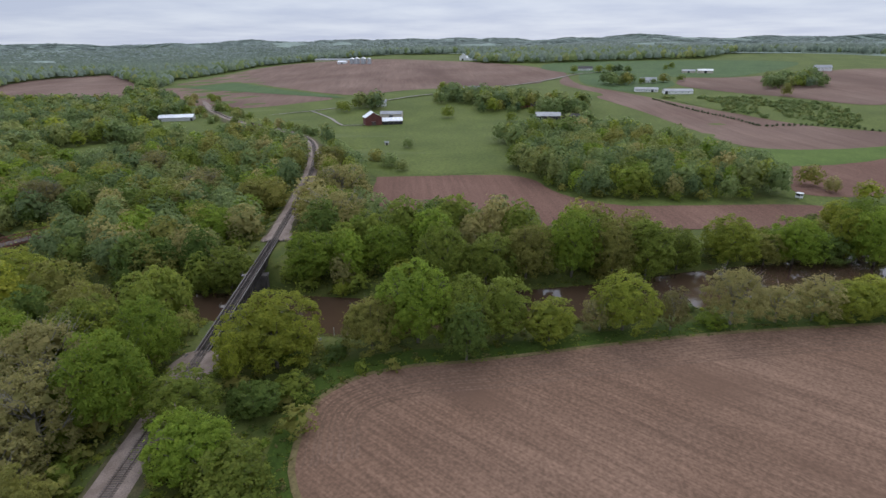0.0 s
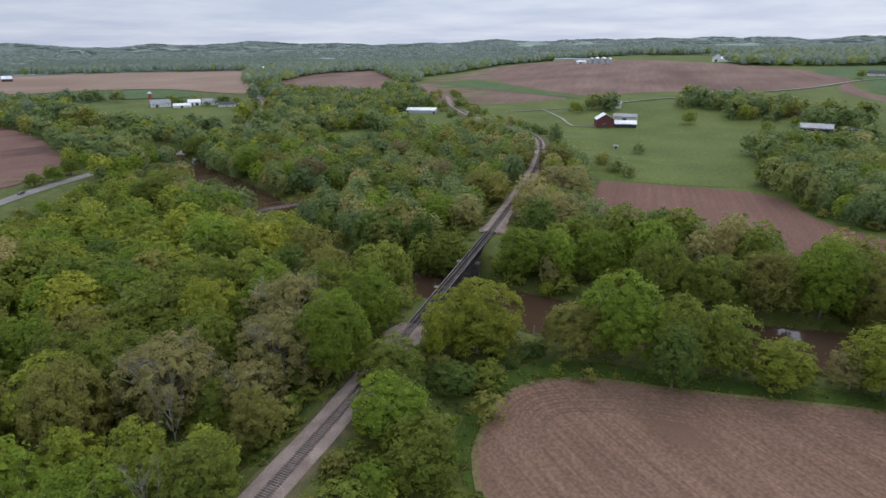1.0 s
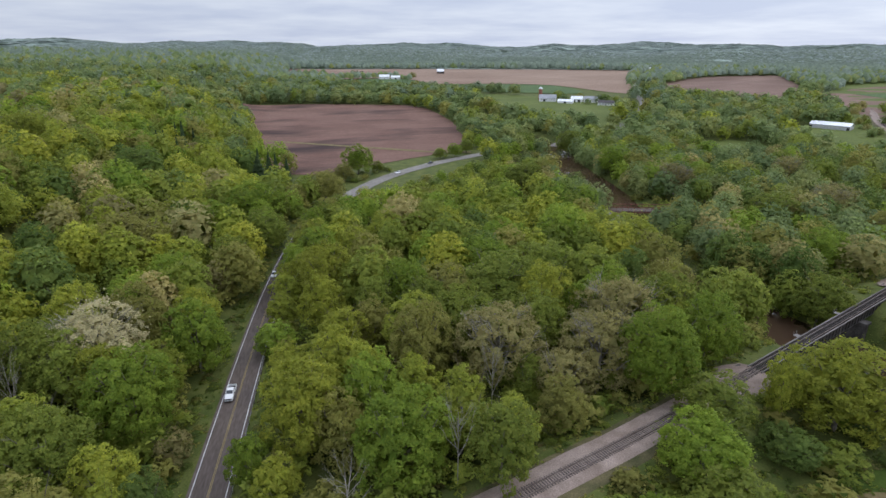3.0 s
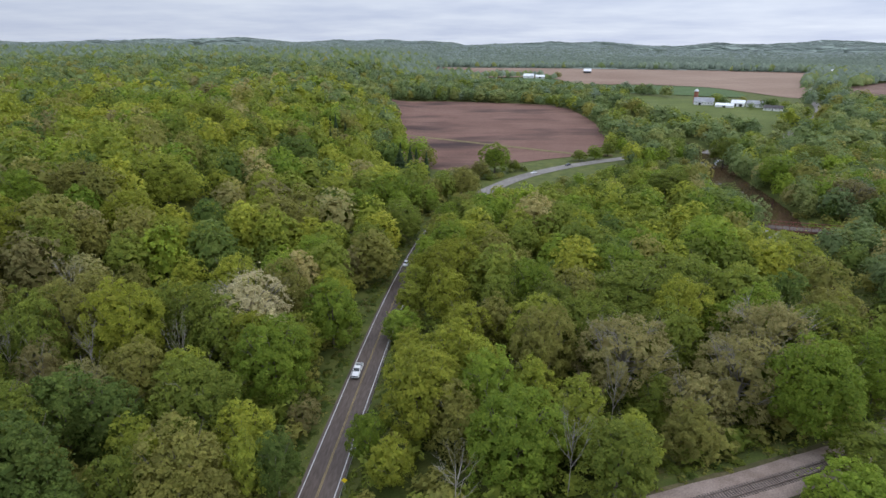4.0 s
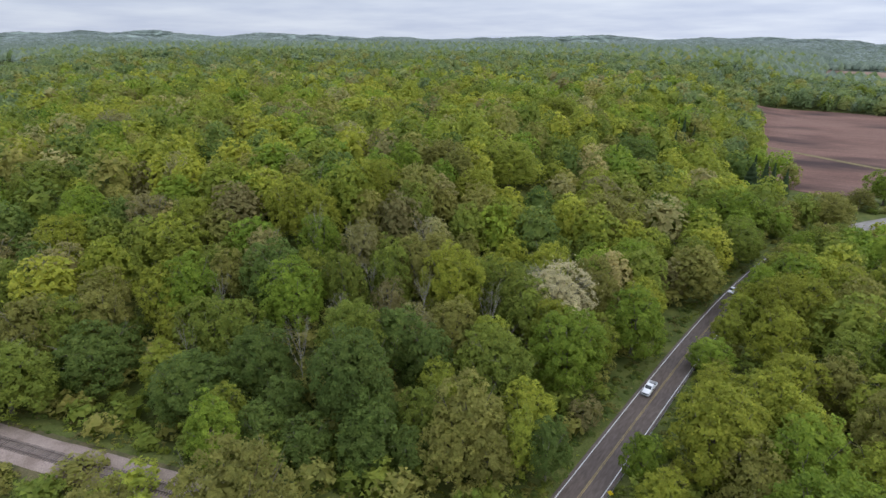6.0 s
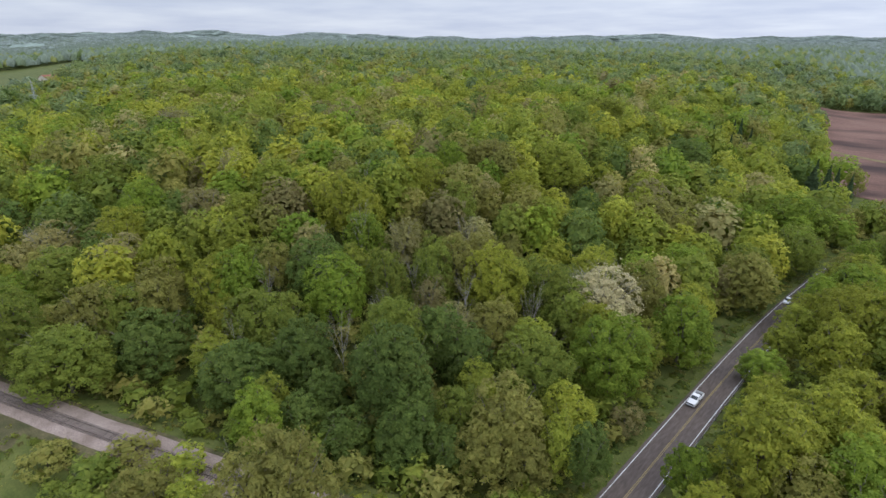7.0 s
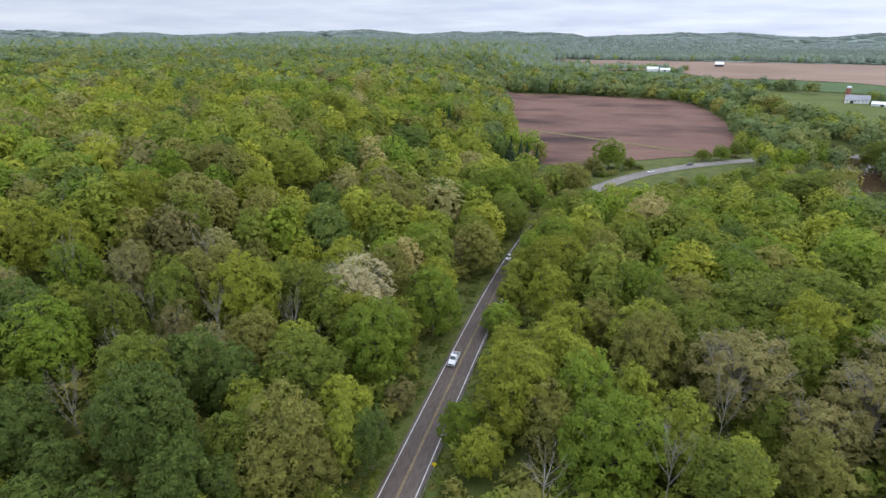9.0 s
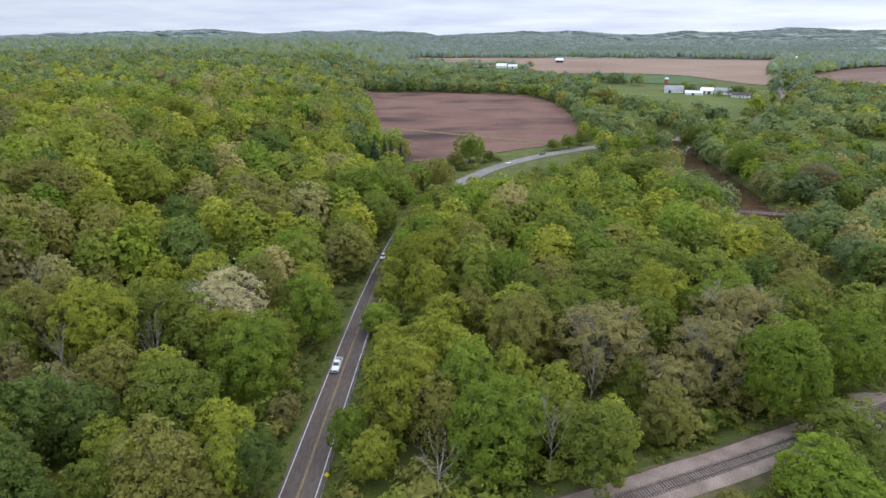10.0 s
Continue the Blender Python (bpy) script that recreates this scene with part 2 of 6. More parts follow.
STEEL_DARK = material("steel_dark", (0.03, 0.027, 0.026), (0.055, 0.048, 0.045), 0.8, rough=0.6, fine=4)
RUST = material("steel_rust", (0.13, 0.055, 0.04), (0.20, 0.085, 0.06), 0.8, rough=0.8, fine=5)
RAIL = material("rail_steel", (0.15, 0.115, 0.10), (0.25, 0.205, 0.18), 0.5, rough=0.5, metal=0.35, fine=3)
TIE = material("tie_wood", (0.07, 0.058, 0.05), (0.17, 0.142, 0.125), 1.4, fine=7, per_object=0.3, stretch=(1, 4, 1), coords="Object")
TIMBER_DARK = material("bridge_timber", (0.045, 0.038, 0.034), (0.09, 0.075, 0.066), 0.8, fine=5)
TIMBER_GREY = material("weathered_timber", (0.13, 0.115, 0.105), (0.22, 0.20, 0.185), 0.5, fine=5, stretch=(0.3, 3, 3), coords="Object")
PAINT_WHITE = material("line_white", (0.5, 0.49, 0.47), (0.66, 0.65, 0.63), 0.3, fine=3)
PAINT_YELLOW = material("line_yellow", (0.26, 0.195, 0.085), (0.35, 0.265, 0.12), 0.3, fine=3)
GALV = material("galvanised_steel", (0.36, 0.37, 0.38), (0.48, 0.49, 0.5), 0.7, rough=0.4, metal=0.7, fine=4)
SIDING = material("siding_white", (0.66, 0.66, 0.65), (0.78, 0.78, 0.77), 0.25, rough=0.6, fine=1.5, stretch=(1, 1, 4))
SIDING_GREY = material("siding_grey", (0.36, 0.36, 0.36), (0.46, 0.46, 0.455), 0.25, rough=0.6, fine=1.5, stretch=(1, 1, 4))
SIDING_TAN = material("siding_tan", (0.45, 0.40, 0.33), (0.55, 0.50, 0.42), 0.25, rough=0.7, fine=1.5)
BARN_RED = material("barn_red", (0.10, 0.04, 0.034), (0.15, 0.058, 0.048), 0.3, rough=0.75, fine=1.5, stretch=(3, 3, 0.5))
BARN_DARK = material("barn_weathered", (0.055, 0.045, 0.042), (0.11, 0.09, 0.08), 0.3, rough=0.85, fine=1.5, stretch=(3, 3, 0.5))
ROOF_WHITE = material("roof_metal_white", (0.72, 0.73, 0.75), (0.84, 0.85, 0.86), 0.12, rough=0.45, fine=0.8)
ROOF_GREY = material("roof_metal_grey", (0.24, 0.245, 0.255), (0.34, 0.345, 0.36), 0.12, rough=0.5, fine=0.8)
ROOF_DARK = material("roof_shingle", (0.06, 0.055, 0.055), (0.12, 0.11, 0.11), 0.4, fine=2)
BRICK_RED = material("brick_wall", (0.22, 0.09, 0.06), (0.30, 0.13, 0.09), 0.5, fine=4)
GLASS = material("window_glass", (0.02, 0.025, 0.03), (0.04, 0.045, 0.05), 0.5, rough=0.08, spec=0.6)
RUBBER = material("rubber", (0.015, 0.015, 0.016), (0.03, 0.03, 0.03), 3, rough=0.8)
CAR_WHITE = material("car_paint_white", (0.72, 0.72, 0.72), (0.8, 0.8, 0.8), 1, rough=0.25, spec=0.5)
CAR_DARK = material("car_paint_dark", (0.02, 0.02, 0.025), (0.04, 0.04, 0.045), 1, rough=0.25, spec=0.5)
PLASTIC_DARK = material("trim_dark", (0.02, 0.02, 0.022), (0.04, 0.04, 0.042), 2, rough=0.6)
SIGN_YELLOW = material("sign_yellow", (0.75, 0.55, 0.02), (0.85, 0.65, 0.04), 2, rough=0.5)
SIGN_WHITE = material("sign_white", (0.6, 0.62, 0.64), (0.7, 0.72, 0.74), 2, rough=0.5)


# ---- the lie of the land ----
def smooth(a, b, v):
    v = np.clip((v - a) / (b - a), 0, 1)
    return v * v * (3 - 2 * v)


def spline(points, step):
    """Points along a Catmull-Rom curve through the given ones, about step metres apart."""
    p = np.array(points, float)
    p = np.vstack([2 * p[0] - p[1], p, 2 * p[-1] - p[-2]])
    out = []
    for a, b, c, d in zip(p, p[1:], p[2:], p[3:]):
        n = max(1, int(np.linalg.norm(c - b) / step))
        for t in np.arange(n) / n:
            out.append(0.5 * (2 * b + (c - a) * t + (2 * a - 5 * b + 4 * c - d) * t * t + (3 * b - a - 3 * c + d) * t**3))
    return np.array(out + [p[-2]])


def away(x, y, line):
    """The distance of places from a line of points."""
    best = np.full(np.shape(x), 1e9)
    for (ax, ay), (bx, by) in zip(line[:-1, :2], line[1:, :2]):
        ux, uy = bx - ax, by - ay
        t = np.clip(((x - ax) * ux + (y - ay) * uy) / (ux * ux + uy * uy + 1e-9), 0, 1)
        best = np.minimum(best, np.hypot(x - ax - t * ux, y - ay - t * uy))
    return best


ROAD = spline([(-29.5, -60), (-29.4, 20), (-29, 77), (-28.6, 125), (-27.6, 165), (-25.8, 195), (-22, 232), (-12, 275), (5, 312), (26, 346),
               (59, 380), (100, 409), (150, 440), (205, 472), (255, 508), (300, 558), (347, 622), (400, 710), (470, 870), (560, 1020), (774, 1353)], 12)
RIVER = spline([(265, -180), (250, -110), (222, -62), (200, -28), (176, 6), (155, 42), (138, 80), (130, 115), (119, 150), (113, 185), (124, 225),
                (142, 268), (150, 305), (153, 345), (158, 390), (170, 450), (165, 540), (148, 640), (120, 760), (20, 850), (-120, 870)], 14)
TRACK = spline([(-420, -100), (-278, -47), (-139, 6.5), (-70, 33), (-1, 59.5), (52, 80.2), (92, 97.5), (167, 131), (244, 167.5), (296, 195), (340, 222), (372, 245),
                (396, 270), (418, 305), (440, 350), (470, 405), (530, 480), (640, 600), (735, 745), (760, 850)], 4)
RAIL_Z = 7.0


def waves(x, y, size):
    x, y = np.asarray(x, float) / size, np.asarray(y, float) / size
    return (np.sin(x * 1.7 + 1.3 * np.sin(y * 1.1 + 0.6)) + np.sin(y * 2.1 + 1.7 * np.sin(x * 0.8 + 2.1)) + 0.6 * np.sin((x + y) * 3.3 + 0.4) + 0.5 * np.sin((x - y) * 4.1 + 1.9)) / 3.1


def terrain(x, y):
    """The height of the ground."""
    x, y = np.asarray(x, float), np.asarray(y, float)
    d, az = np.hypot(x, y), np.degrees(np.arctan2(-x, y))
    rise = 0.018 + 0.032 * smooth(45, 68, -az) * smooth(125, 100, -az)
    z = rise * (np.clip(d, 520, 1500) - 520) * smooth(420, 720, d)
    # wooded hill west of the road and north of the railway
    u1 = -x - 42 - 0.13 * np.clip(y - 330, 0, 500)
    u2 = -0.36 * (x + 70) + 0.932 * (y - 36)
    u = np.minimum(u1, u2)
    hill = 26 * smooth(0, 130, u) + 9 * smooth(100, 600, u)
    hill = hill * (1 - 0.8 * smooth(66, 84, az) * smooth(200, 500, d)) + 3.5 * smooth(60, 160, u) * waves(x, y, 130)
    z = z + hill
    # far hills
    west = smooth(-2, 12, az) * smooth(75, 50, az)
    z = z + 5 * smooth(800, 1700, d) * west
    far = smooth(1650, 3100, d)
    z = z + far * (50 - 24 * west + 32 * waves(x, y, 430) + 11 * waves(y, x, 160) - 20 * smooth(45, 68, -az))
    # river bed
    near = (d < 1000)
    if near.any():
        bed = away(np.where(near, x, 0), np.where(near, y, 0), RIVER[::2])
        z = z - np.where(near, 5.2 * (1 - smooth(9, 21, bed)), 0)
        # railway embankment, cut by the river and by the road
        nx, ny = np.where(near, x, 0), np.where(near, y, 0)
        bank = 5.9 * (1 - smooth(5, 19, away(nx, ny, TRACK[::5]))) * smooth(14, 26, bed) * smooth(6, 15, away(nx, ny, ROAD[:12]))
        z = np.where(near, np.maximum(z, np.minimum(z + bank, np.maximum(z, bank))), z)
    return z


def ground_z(x, y):
    return float(terrain(np.array([x]), np.array([y]))[0])


def inside(x, y, poly):
    """Which places lie in a polygon."""
    hit = np.zeros(np.shape(x), bool)
    for (ax, ay), (bx, by) in zip(poly, poly[1:] + poly[:1]):
        cross = (ay > y) != (by > y)
        hit ^= cross & (x < (bx - ax) * (y - ay) / ((by - ay) or 1e-9) + ax)
    return hit


# ---- building helpers ----
def mesh_object(name, bm, mats, parent=None):
    me = bpy.data.meshes.new(name)
    bm.to_mesh(me)
    bm.free()
    for m in mats if isinstance(mats, (list, tuple)) else [mats]:
        me.materials.append(m)
    ob = new(name, me)
    ob.parent = parent
    return ob


def part(name, bm, mat, parent, label=""):
    return tagged(mesh_object(name, bm, mat, parent), label)


def thing(name, m, label, category, group="", kind=""):
    ob = new(name)
    ob.matrix_basis = m
    return tagged(ob, label, category, group, kind)


def box(bm, x0, y0, z0, x1, y1, z1, bevel=0.0):
    m = Matrix.LocRotScale(((x0 + x1) / 2, (y0 + y1) / 2, (z0 + z1) / 2), None, (x1 - x0, y1 - y0, z1 - z0))
    made = bmesh.ops.create_cube(bm, size=1, matrix=m)["verts"]
    if bevel:
        edges = list({e for v in made for e in v.link_edges})
        bmesh.ops.bevel(bm, geom=edges, offset=bevel, segments=1, affect="EDGES")
    return bm


def boxed(*a, **k):
    return box(bmesh.new(), *a, **k)


def tube(bm, a, b, ra, rb, sides=6):
    a, b = Vector(a), Vector(b)
    q = (b - a).to_track_quat("Z", "Y")
    rings = []
    for c, r in ((a, ra), (b, rb)):
        rings.append([bm.verts.new(c + q @ Vector((r * math.cos(2 * math.pi * k / sides), r * math.sin(2 * math.pi * k / sides), 0))) for k in range(sides)])
    for k in range(sides):
        bm.faces.new((rings[0][k], rings[0][(k + 1) % sides], rings[1][(k + 1) % sides], rings[1][k]))
    bm.faces.new(rings[1])
    bm.faces.new(rings[0][::-1])
    return bm


def sprays(name, verts, mats, index=None, normals=None):
    """One mesh of loose triangles from an array of corners, three to a spray."""
    n = len(verts) // 3
    me = bpy.data.meshes.new(name)
    me.vertices.add(n * 3)
    me.vertices.foreach_set("co", np.asarray(verts, np.float32).ravel())
    me.loops.add(n * 3)
    me.loops.foreach_set("vertex_index", np.arange(n * 3, dtype=np.int32))
    me.polygons.add(n)
    me.polygons.foreach_set("loop_start", np.arange(0, n * 3, 3, dtype=np.int32))
    for m in mats:
        me.materials.append(m)
    if index is not None:
        me.polygons.foreach_set("material_index", np.asarray(index, np.int32))
    me.update(calc_edges=True)
    if normals is not None:
        me.polygons.foreach_set("use_smooth", np.ones(n, bool))
        me.normals_split_custom_set_from_vertices(np.asarray(normals, np.float32))
    return me


def grid_mesh(name, xs, ys, zs, mat):
    """A sheet from 2-D arrays of places."""
    r, c = xs.shape
    v = np.stack([xs, ys, zs], -1).reshape(-1, 3)
    i = np.arange(r * c).reshape(r, c)
    f = np.stack([i[:-1, :-1], i[:-1, 1:], i[1:, 1:], i[1:, :-1]], -1).reshape(-1, 4)
    me = bpy.data.meshes.new(name)
    me.vertices.add(len(v))
    me.vertices.foreach_set("co", v.astype(np.float32).ravel())
    me.loops.add(len(f) * 4)
    me.loops.foreach_set("vertex_index", f.astype(np.int32).ravel())
    me.polygons.add(len(f))
    me.polygons.foreach_set("loop_start", np.arange(0, len(f) * 4, 4, dtype=np.int32))
    me.polygons.foreach_set("use_smooth", np.ones(len(f), bool))
    me.materials.append(mat)
    me.update(calc_edges=True)
    return new(name, me)


def ribbon(name, line, half, mat, z=None, lift=0.1, shift=0.0, kind="structure", label=""):
    """A strip along a line: on the ground, or at height z."""
    line = np.asarray(line)
    t = np.gradient(line, axis=0)
    t /= np.linalg.norm(t, axis=1)[:, None]
    nrm = np.stack([-t[:, 1], t[:, 0]], -1)
    cols = [line + nrm * (shift + s * half) for s in (1, 0, -1)]
    xs, ys = np.stack([c[:, 0] for c in cols], 1), np.stack([c[:, 1] for c in cols], 1)
    far = np.hypot(xs, ys)
    zs = terrain(xs, ys) + lift + 0.0006 * np.clip(far - 250, 0, 2000) if z is None else np.full(xs.shape, z + lift)
    return tagged(grid_mesh(name, xs[:, ::-1], ys[:, ::-1], zs, mat), label, "", "", kind)


def sheet(name, poly, mat, lift, label, step=25.0, soft=6.0):
    """A field: a polygon with rounded, slightly wavering edges, laid on the ground."""
    p = spline(poly + poly[:1], soft)[:-1]
    p = p + 0.8 * np.stack([waves(p[:, 1], p[:, 0], 9), waves(p[:, 0], p[:, 1], 9)], -1)
    bm = bmesh.new()
    bm.faces.new([bm.verts.new((*q, 0)) for q in p])
    for axis in (0, 1):
        lo, hi = p[:, axis].min(), p[:, axis].max()
        for v in np.arange(lo + step * 0.5, hi, step):
            co, no = [0, 0, 0], [0, 0, 0]
            co[axis], no[axis] = v, 1
            bmesh.ops.bisect_plane(bm, geom=bm.verts[:] + bm.edges[:] + bm.faces[:], plane_co=co, plane_no=no)
    bmesh.ops.triangulate(bm, faces=bm.faces[:])
    xy = np.array([v.co[:2] for v in bm.verts])
    z = terrain(xy[:, 0], xy[:, 1]) + lift + 0.0005 * np.clip(np.hypot(xy[:, 0], xy[:, 1]) - 200, 0, 3000)
    for v, h in zip(bm.verts, z):
        v.co.z = h
    bmesh.ops.recalc_face_normals(bm, faces=bm.faces[:])
    if bm.faces and sum(f.normal.z for f in bm.faces) < 0:
        bmesh.ops.reverse_faces(bm, faces=bm.faces[:])
    return tagged(mesh_object(name, bm, mat), label, "", "", "structure")


# ---- ground, fields, river ----
azim = np.radians(np.concatenate([np.arange(-112, 86, 0.6), np.arange(86, 248.1, 6)]))
rings = np.concatenate([[0.0, 10], 20 * 1.019 ** np.arange(0, 300)])
rings = np.append(rings[rings < 4850], 4900)
gx, gy = -np.outer(rings, np.sin(azim)), np.outer(rings, np.cos(azim))
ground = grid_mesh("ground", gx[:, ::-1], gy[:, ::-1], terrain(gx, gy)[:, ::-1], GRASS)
ground.data.materials.append(CANOPY_HAZED)
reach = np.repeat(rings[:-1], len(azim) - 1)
# ground past 1500 m switches to the tone with painted haze
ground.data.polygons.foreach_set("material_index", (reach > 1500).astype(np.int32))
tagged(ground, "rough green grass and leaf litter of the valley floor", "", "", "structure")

NEAR_FIELD = [(63, 50), (70, 57), (81, 62), (92, 64.5), (103, 60), (112, 49), (120, 34), (141, 0), (158, -30), (178, -72), (205, -140), (130, -160), (60, -90), (40, -30), (50, 20)]
MID_FIELD = [(302, 154), (331, 75), (297, 40), (284, 8), (300, -40), (314, -88), (283, -84), (252, -20), (238, 40), (212, 112), (250, 132)]
BROWN_WEST = [(-128, 772), (-60, 780), (6, 770), (92, 735), (114, 608), (108, 510), (98, 440), (45, 402), (0, 372), (-34, 362), (-62, 405), (-78, 500), (-105, 640)]
TAN_NORTH = [(-136, 1591), (100, 1610), (420, 1530), (739, 1365), (560, 1060), (446, 830), (380, 1000), (280, 1060), (176, 1080), (110, 1240), (-113, 1225)]
GREEN_NORTH = [(-20, 1180), (110, 1225), (180, 1065), (290, 1040), (380, 985), (370, 850), (240, 900), (110, 950), (0, 1050)]
FARM_PASTURE = [(190, 900), (270, 835), (374, 705), (305, 590), (258, 530), (215, 560), (185, 680)]
BROWN_EAST = [(470, 770), (552, 951), (765, 1112), (924, 1103), (800, 900), (705, 775), (610, 690), (530, 620), (500, 690)]
BROWN_MID = [(600, 640), (700, 745), (748, 735), (720, 600), (665, 405), (620, 412), (560, 470), (575, 560)]
STRIP = [(752, 735), (830, 690), (745, 540), (672, 392), (662, 400), (715, 590)]
BROWN_BIG = [(770, 770), (850, 810), (1158, 865), (1250, 720), (1230, 480), (1174, 282), (1031, 146), (900, 160), (859, 178), (753, 320), (690, 385), (760, 540), (840, 690)]
PASTURE_BARN = [(481, 420), (594, 362), (585, 300), (600, 180), (563, 130), (500, 100), (445, 115), (400, 100), (345, 82), (309, 156), (345, 205), (410, 255), (450, 330)]
PASTURE_SHED = [(435, 500), (478, 470), (470, 400), (452, 350), (420, 330), (380, 322), (345, 342), (380, 420)]
MEADOW = [(300, 450), (350, 415), (318, 345), (268, 372)]
BROWN_R1 = [(1000, 140), (871, 128), (775, 60), (740, 62), (640, 0), (560, -40), (480, -85), (520, -180), (575, -195), (600, -140), (680, -60), (790, 30), (870, 100)]
GREEN_R2 = [(477, -78), (545, -190), (470, -165), (415, -92)]
BROWN_R3 = [(413, -92), (466, -164), (358, -130), (338, -82)]
SCRUB = [(755, -10), (770, -120), (690, -235), (590, -200), (605, -135), (680, -65)]
BROWN_R4 = [(975, -40), (1000, -143), (1160, -370), (760, -255), (780, -150), (870, -42)]
GREEN_FAR = [(1010, 120), (1100, 200), (1230, 180), (1300, -60), (1250, -250), (1010, -130), (985, -30), (880, -30), (800, 20), (880, 95)]

tagged(sheet("field_margin", [(60, 44), (66, 60), (80, 68), (93, 71), (107, 67), (118, 56), (127, 38), (147, 5), (166, -28), (186, -70), (215, -140), (200, -150), (160, -60), (110, 20), (90, 45)], LUSH, 0.1, "lush grass margin between tilled field and riverbank"))
sheet("farmland", [(310, 165), (345, 250), (410, 320), (450, 430), (560, 570), (740, 770), (1050, 1120), (1450, 1000), (1450, -700), (700, -500), (300, -180), (330, -60), (262, -20), (240, 60)], PASTURE, 0.12, "rolling green farmland between the fields", step=60, soft=20)
FIELDS = [
    ("field_near", NEAR_FIELD, SOIL_NEAR, 0.22, "tilled brown field with pale stubble rows"),
    ("field_middle", MID_FIELD, SOIL, 0.2, "bare ploughed brown field behind the river trees"),
    ("field_west", BROWN_WEST, SOIL_DARK, 0.2, "bare ploughed field with dark damp patches"),
    ("field_north", TAN_NORTH, SOIL_TAN, 0.3, "wide tan tilled field"),
    ("field_north_green", GREEN_NORTH, CROP, 0.5, "green crop field below the farm"),
    ("pasture_farm", FARM_PASTURE, PASTURE, 0.3, "green pasture beside the farmyard"),
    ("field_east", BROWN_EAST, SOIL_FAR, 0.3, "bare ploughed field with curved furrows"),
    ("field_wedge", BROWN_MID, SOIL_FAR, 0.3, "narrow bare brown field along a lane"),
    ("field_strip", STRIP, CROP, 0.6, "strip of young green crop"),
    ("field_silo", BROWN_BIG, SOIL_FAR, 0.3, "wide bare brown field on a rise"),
    ("pasture_barn", PASTURE_BARN, PASTURE, 0.25, "grazed green pasture round the red barn"),
    ("pasture_shed", PASTURE_SHED, PASTURE, 0.25, "green pasture beside the long white shed"),
    ("meadow", MEADOW, PASTURE, 0.25, "small green meadow among trees"),
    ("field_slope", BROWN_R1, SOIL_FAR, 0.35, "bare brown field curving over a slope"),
    ("field_lane_green", GREEN_R2, GRASS_BRIGHT, 0.3, "strip of lush green grass"),
    ("field_hut", BROWN_R3, SOIL, 0.25, "bare brown field beyond the hut"),
    ("field_scrub", SCRUB, PASTURE, 0.45, "overgrown green field with scrub rows"),
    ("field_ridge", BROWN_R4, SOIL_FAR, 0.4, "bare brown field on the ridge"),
    ("field_far_green", GREEN_FAR, CROP, 0.4, "wide green crop fields"),
]
for fname, poly, fmat, flift, flabel in FIELDS:
    sheet(fname, poly, fmat, flift, flabel, step=25)

edge = spline(NEAR_FIELD[:10], 4)
DRY = material("grass_dry", (0.12, 0.095, 0.04), (0.19, 0.15, 0.07), 0.2, fine=1.5)
ribbon("field_edge", edge, 0.7, DRY, lift=0.26, shift=0.4, label="strip of dry yellow grass along the field edge")
for k in range(9):
    shift = -(1.5 + 1.35 * k + 0.3 * (k % 2))
    e_t = np.gradient(edge, axis=0)
    e_n = np.stack([-e_t[:, 1], e_t[:, 0]], -1) / np.linalg.norm(e_t, axis=1)[:, None]
    track_ = spline((edge + e_n * shift)[2::5], 2.0)
    ribbon("furrow", track_, 0.2 + 0.1 * (k % 3), SOIL_HEAD, lift=0.25, label="curved furrow along the field's rounded corner")
ribbon("field_strip_grass", spline([(-80, 511), (9, 460), (67, 426), (96, 420)], 10), 3.0, DRY, lift=0.35, label="narrow grass strip across the ploughed field")
ribbon("river", RIVER, 26, WATER, z=-3.6, lift=0, label="muddy brown river water")

# ---- road ----
road_near = ROAD[ROAD[:, 1] < 300]
road_far = ROAD[ROAD[:, 1] > 288]
ribbon("road", road_near, 4.0, ASPHALT, lift=0.14, label="two-lane grey asphalt road")
ribbon("road_verge", road_near, 7.2, GRASS, lift=0.07, label="mown grass verge of the road")
ribbon("road_far", road_far, 4.6, ASPHALT_OLD, lift=0.2, label="pale weathered asphalt road bending round the field")
road_line = spline(ROAD[::2], 3)
road_line = road_line[road_line[:, 1] < 330]
ribbon("line_edge_west", road_line, 0.09, PAINT_WHITE, lift=0.16, shift=3.28, label="white painted edge line")
ribbon("line_edge_east", road_line, 0.09, PAINT_WHITE, lift=0.16, shift=-3.28, label="white painted edge line")
ribbon("line_centre_west", road_line, 0.06, PAINT_YELLOW, lift=0.16, shift=0.14, label="yellow painted centre line")
ribbon("line_centre_east", road_line, 0.06, PAINT_YELLOW, lift=0.16, shift=-0.14, label="yellow painted centre line")
ribbon("farm_lane", spline([(470, 405), (500, 415), (560, 365), (610, 330), (680, 300)], 15), 2.2, GRAVEL, lift=0.7, label="pale gravel farm lane")
ribbon("barn_lane", spline([(560, 365), (525, 320), (500, 296), (490, 285), (500, 262)], 10), 1.5, GRAVEL, lift=0.7, label="gravel lane to the red barn")
ribbon("ridge_lane", spline([(680, 300), (860, 180), (930, 150), (1010, 120), (1100, 40)], 20), 2.8, GRAVEL, lift=0.9, label="pale country road over the ridge")

# ---- railway: embankment, ballast, ties and rails ----
tr_t = np.gradient(TRACK, axis=0)
tr_t /= np.linalg.norm(tr_t, axis=1)[:, None]
tr_n = np.stack([-tr_t[:, 1], tr_t[:, 0]], -1)
BRIDGE_A, BRIDGE_B = np.array([92.0, 97.5]), np.array([167.0, 131.0])


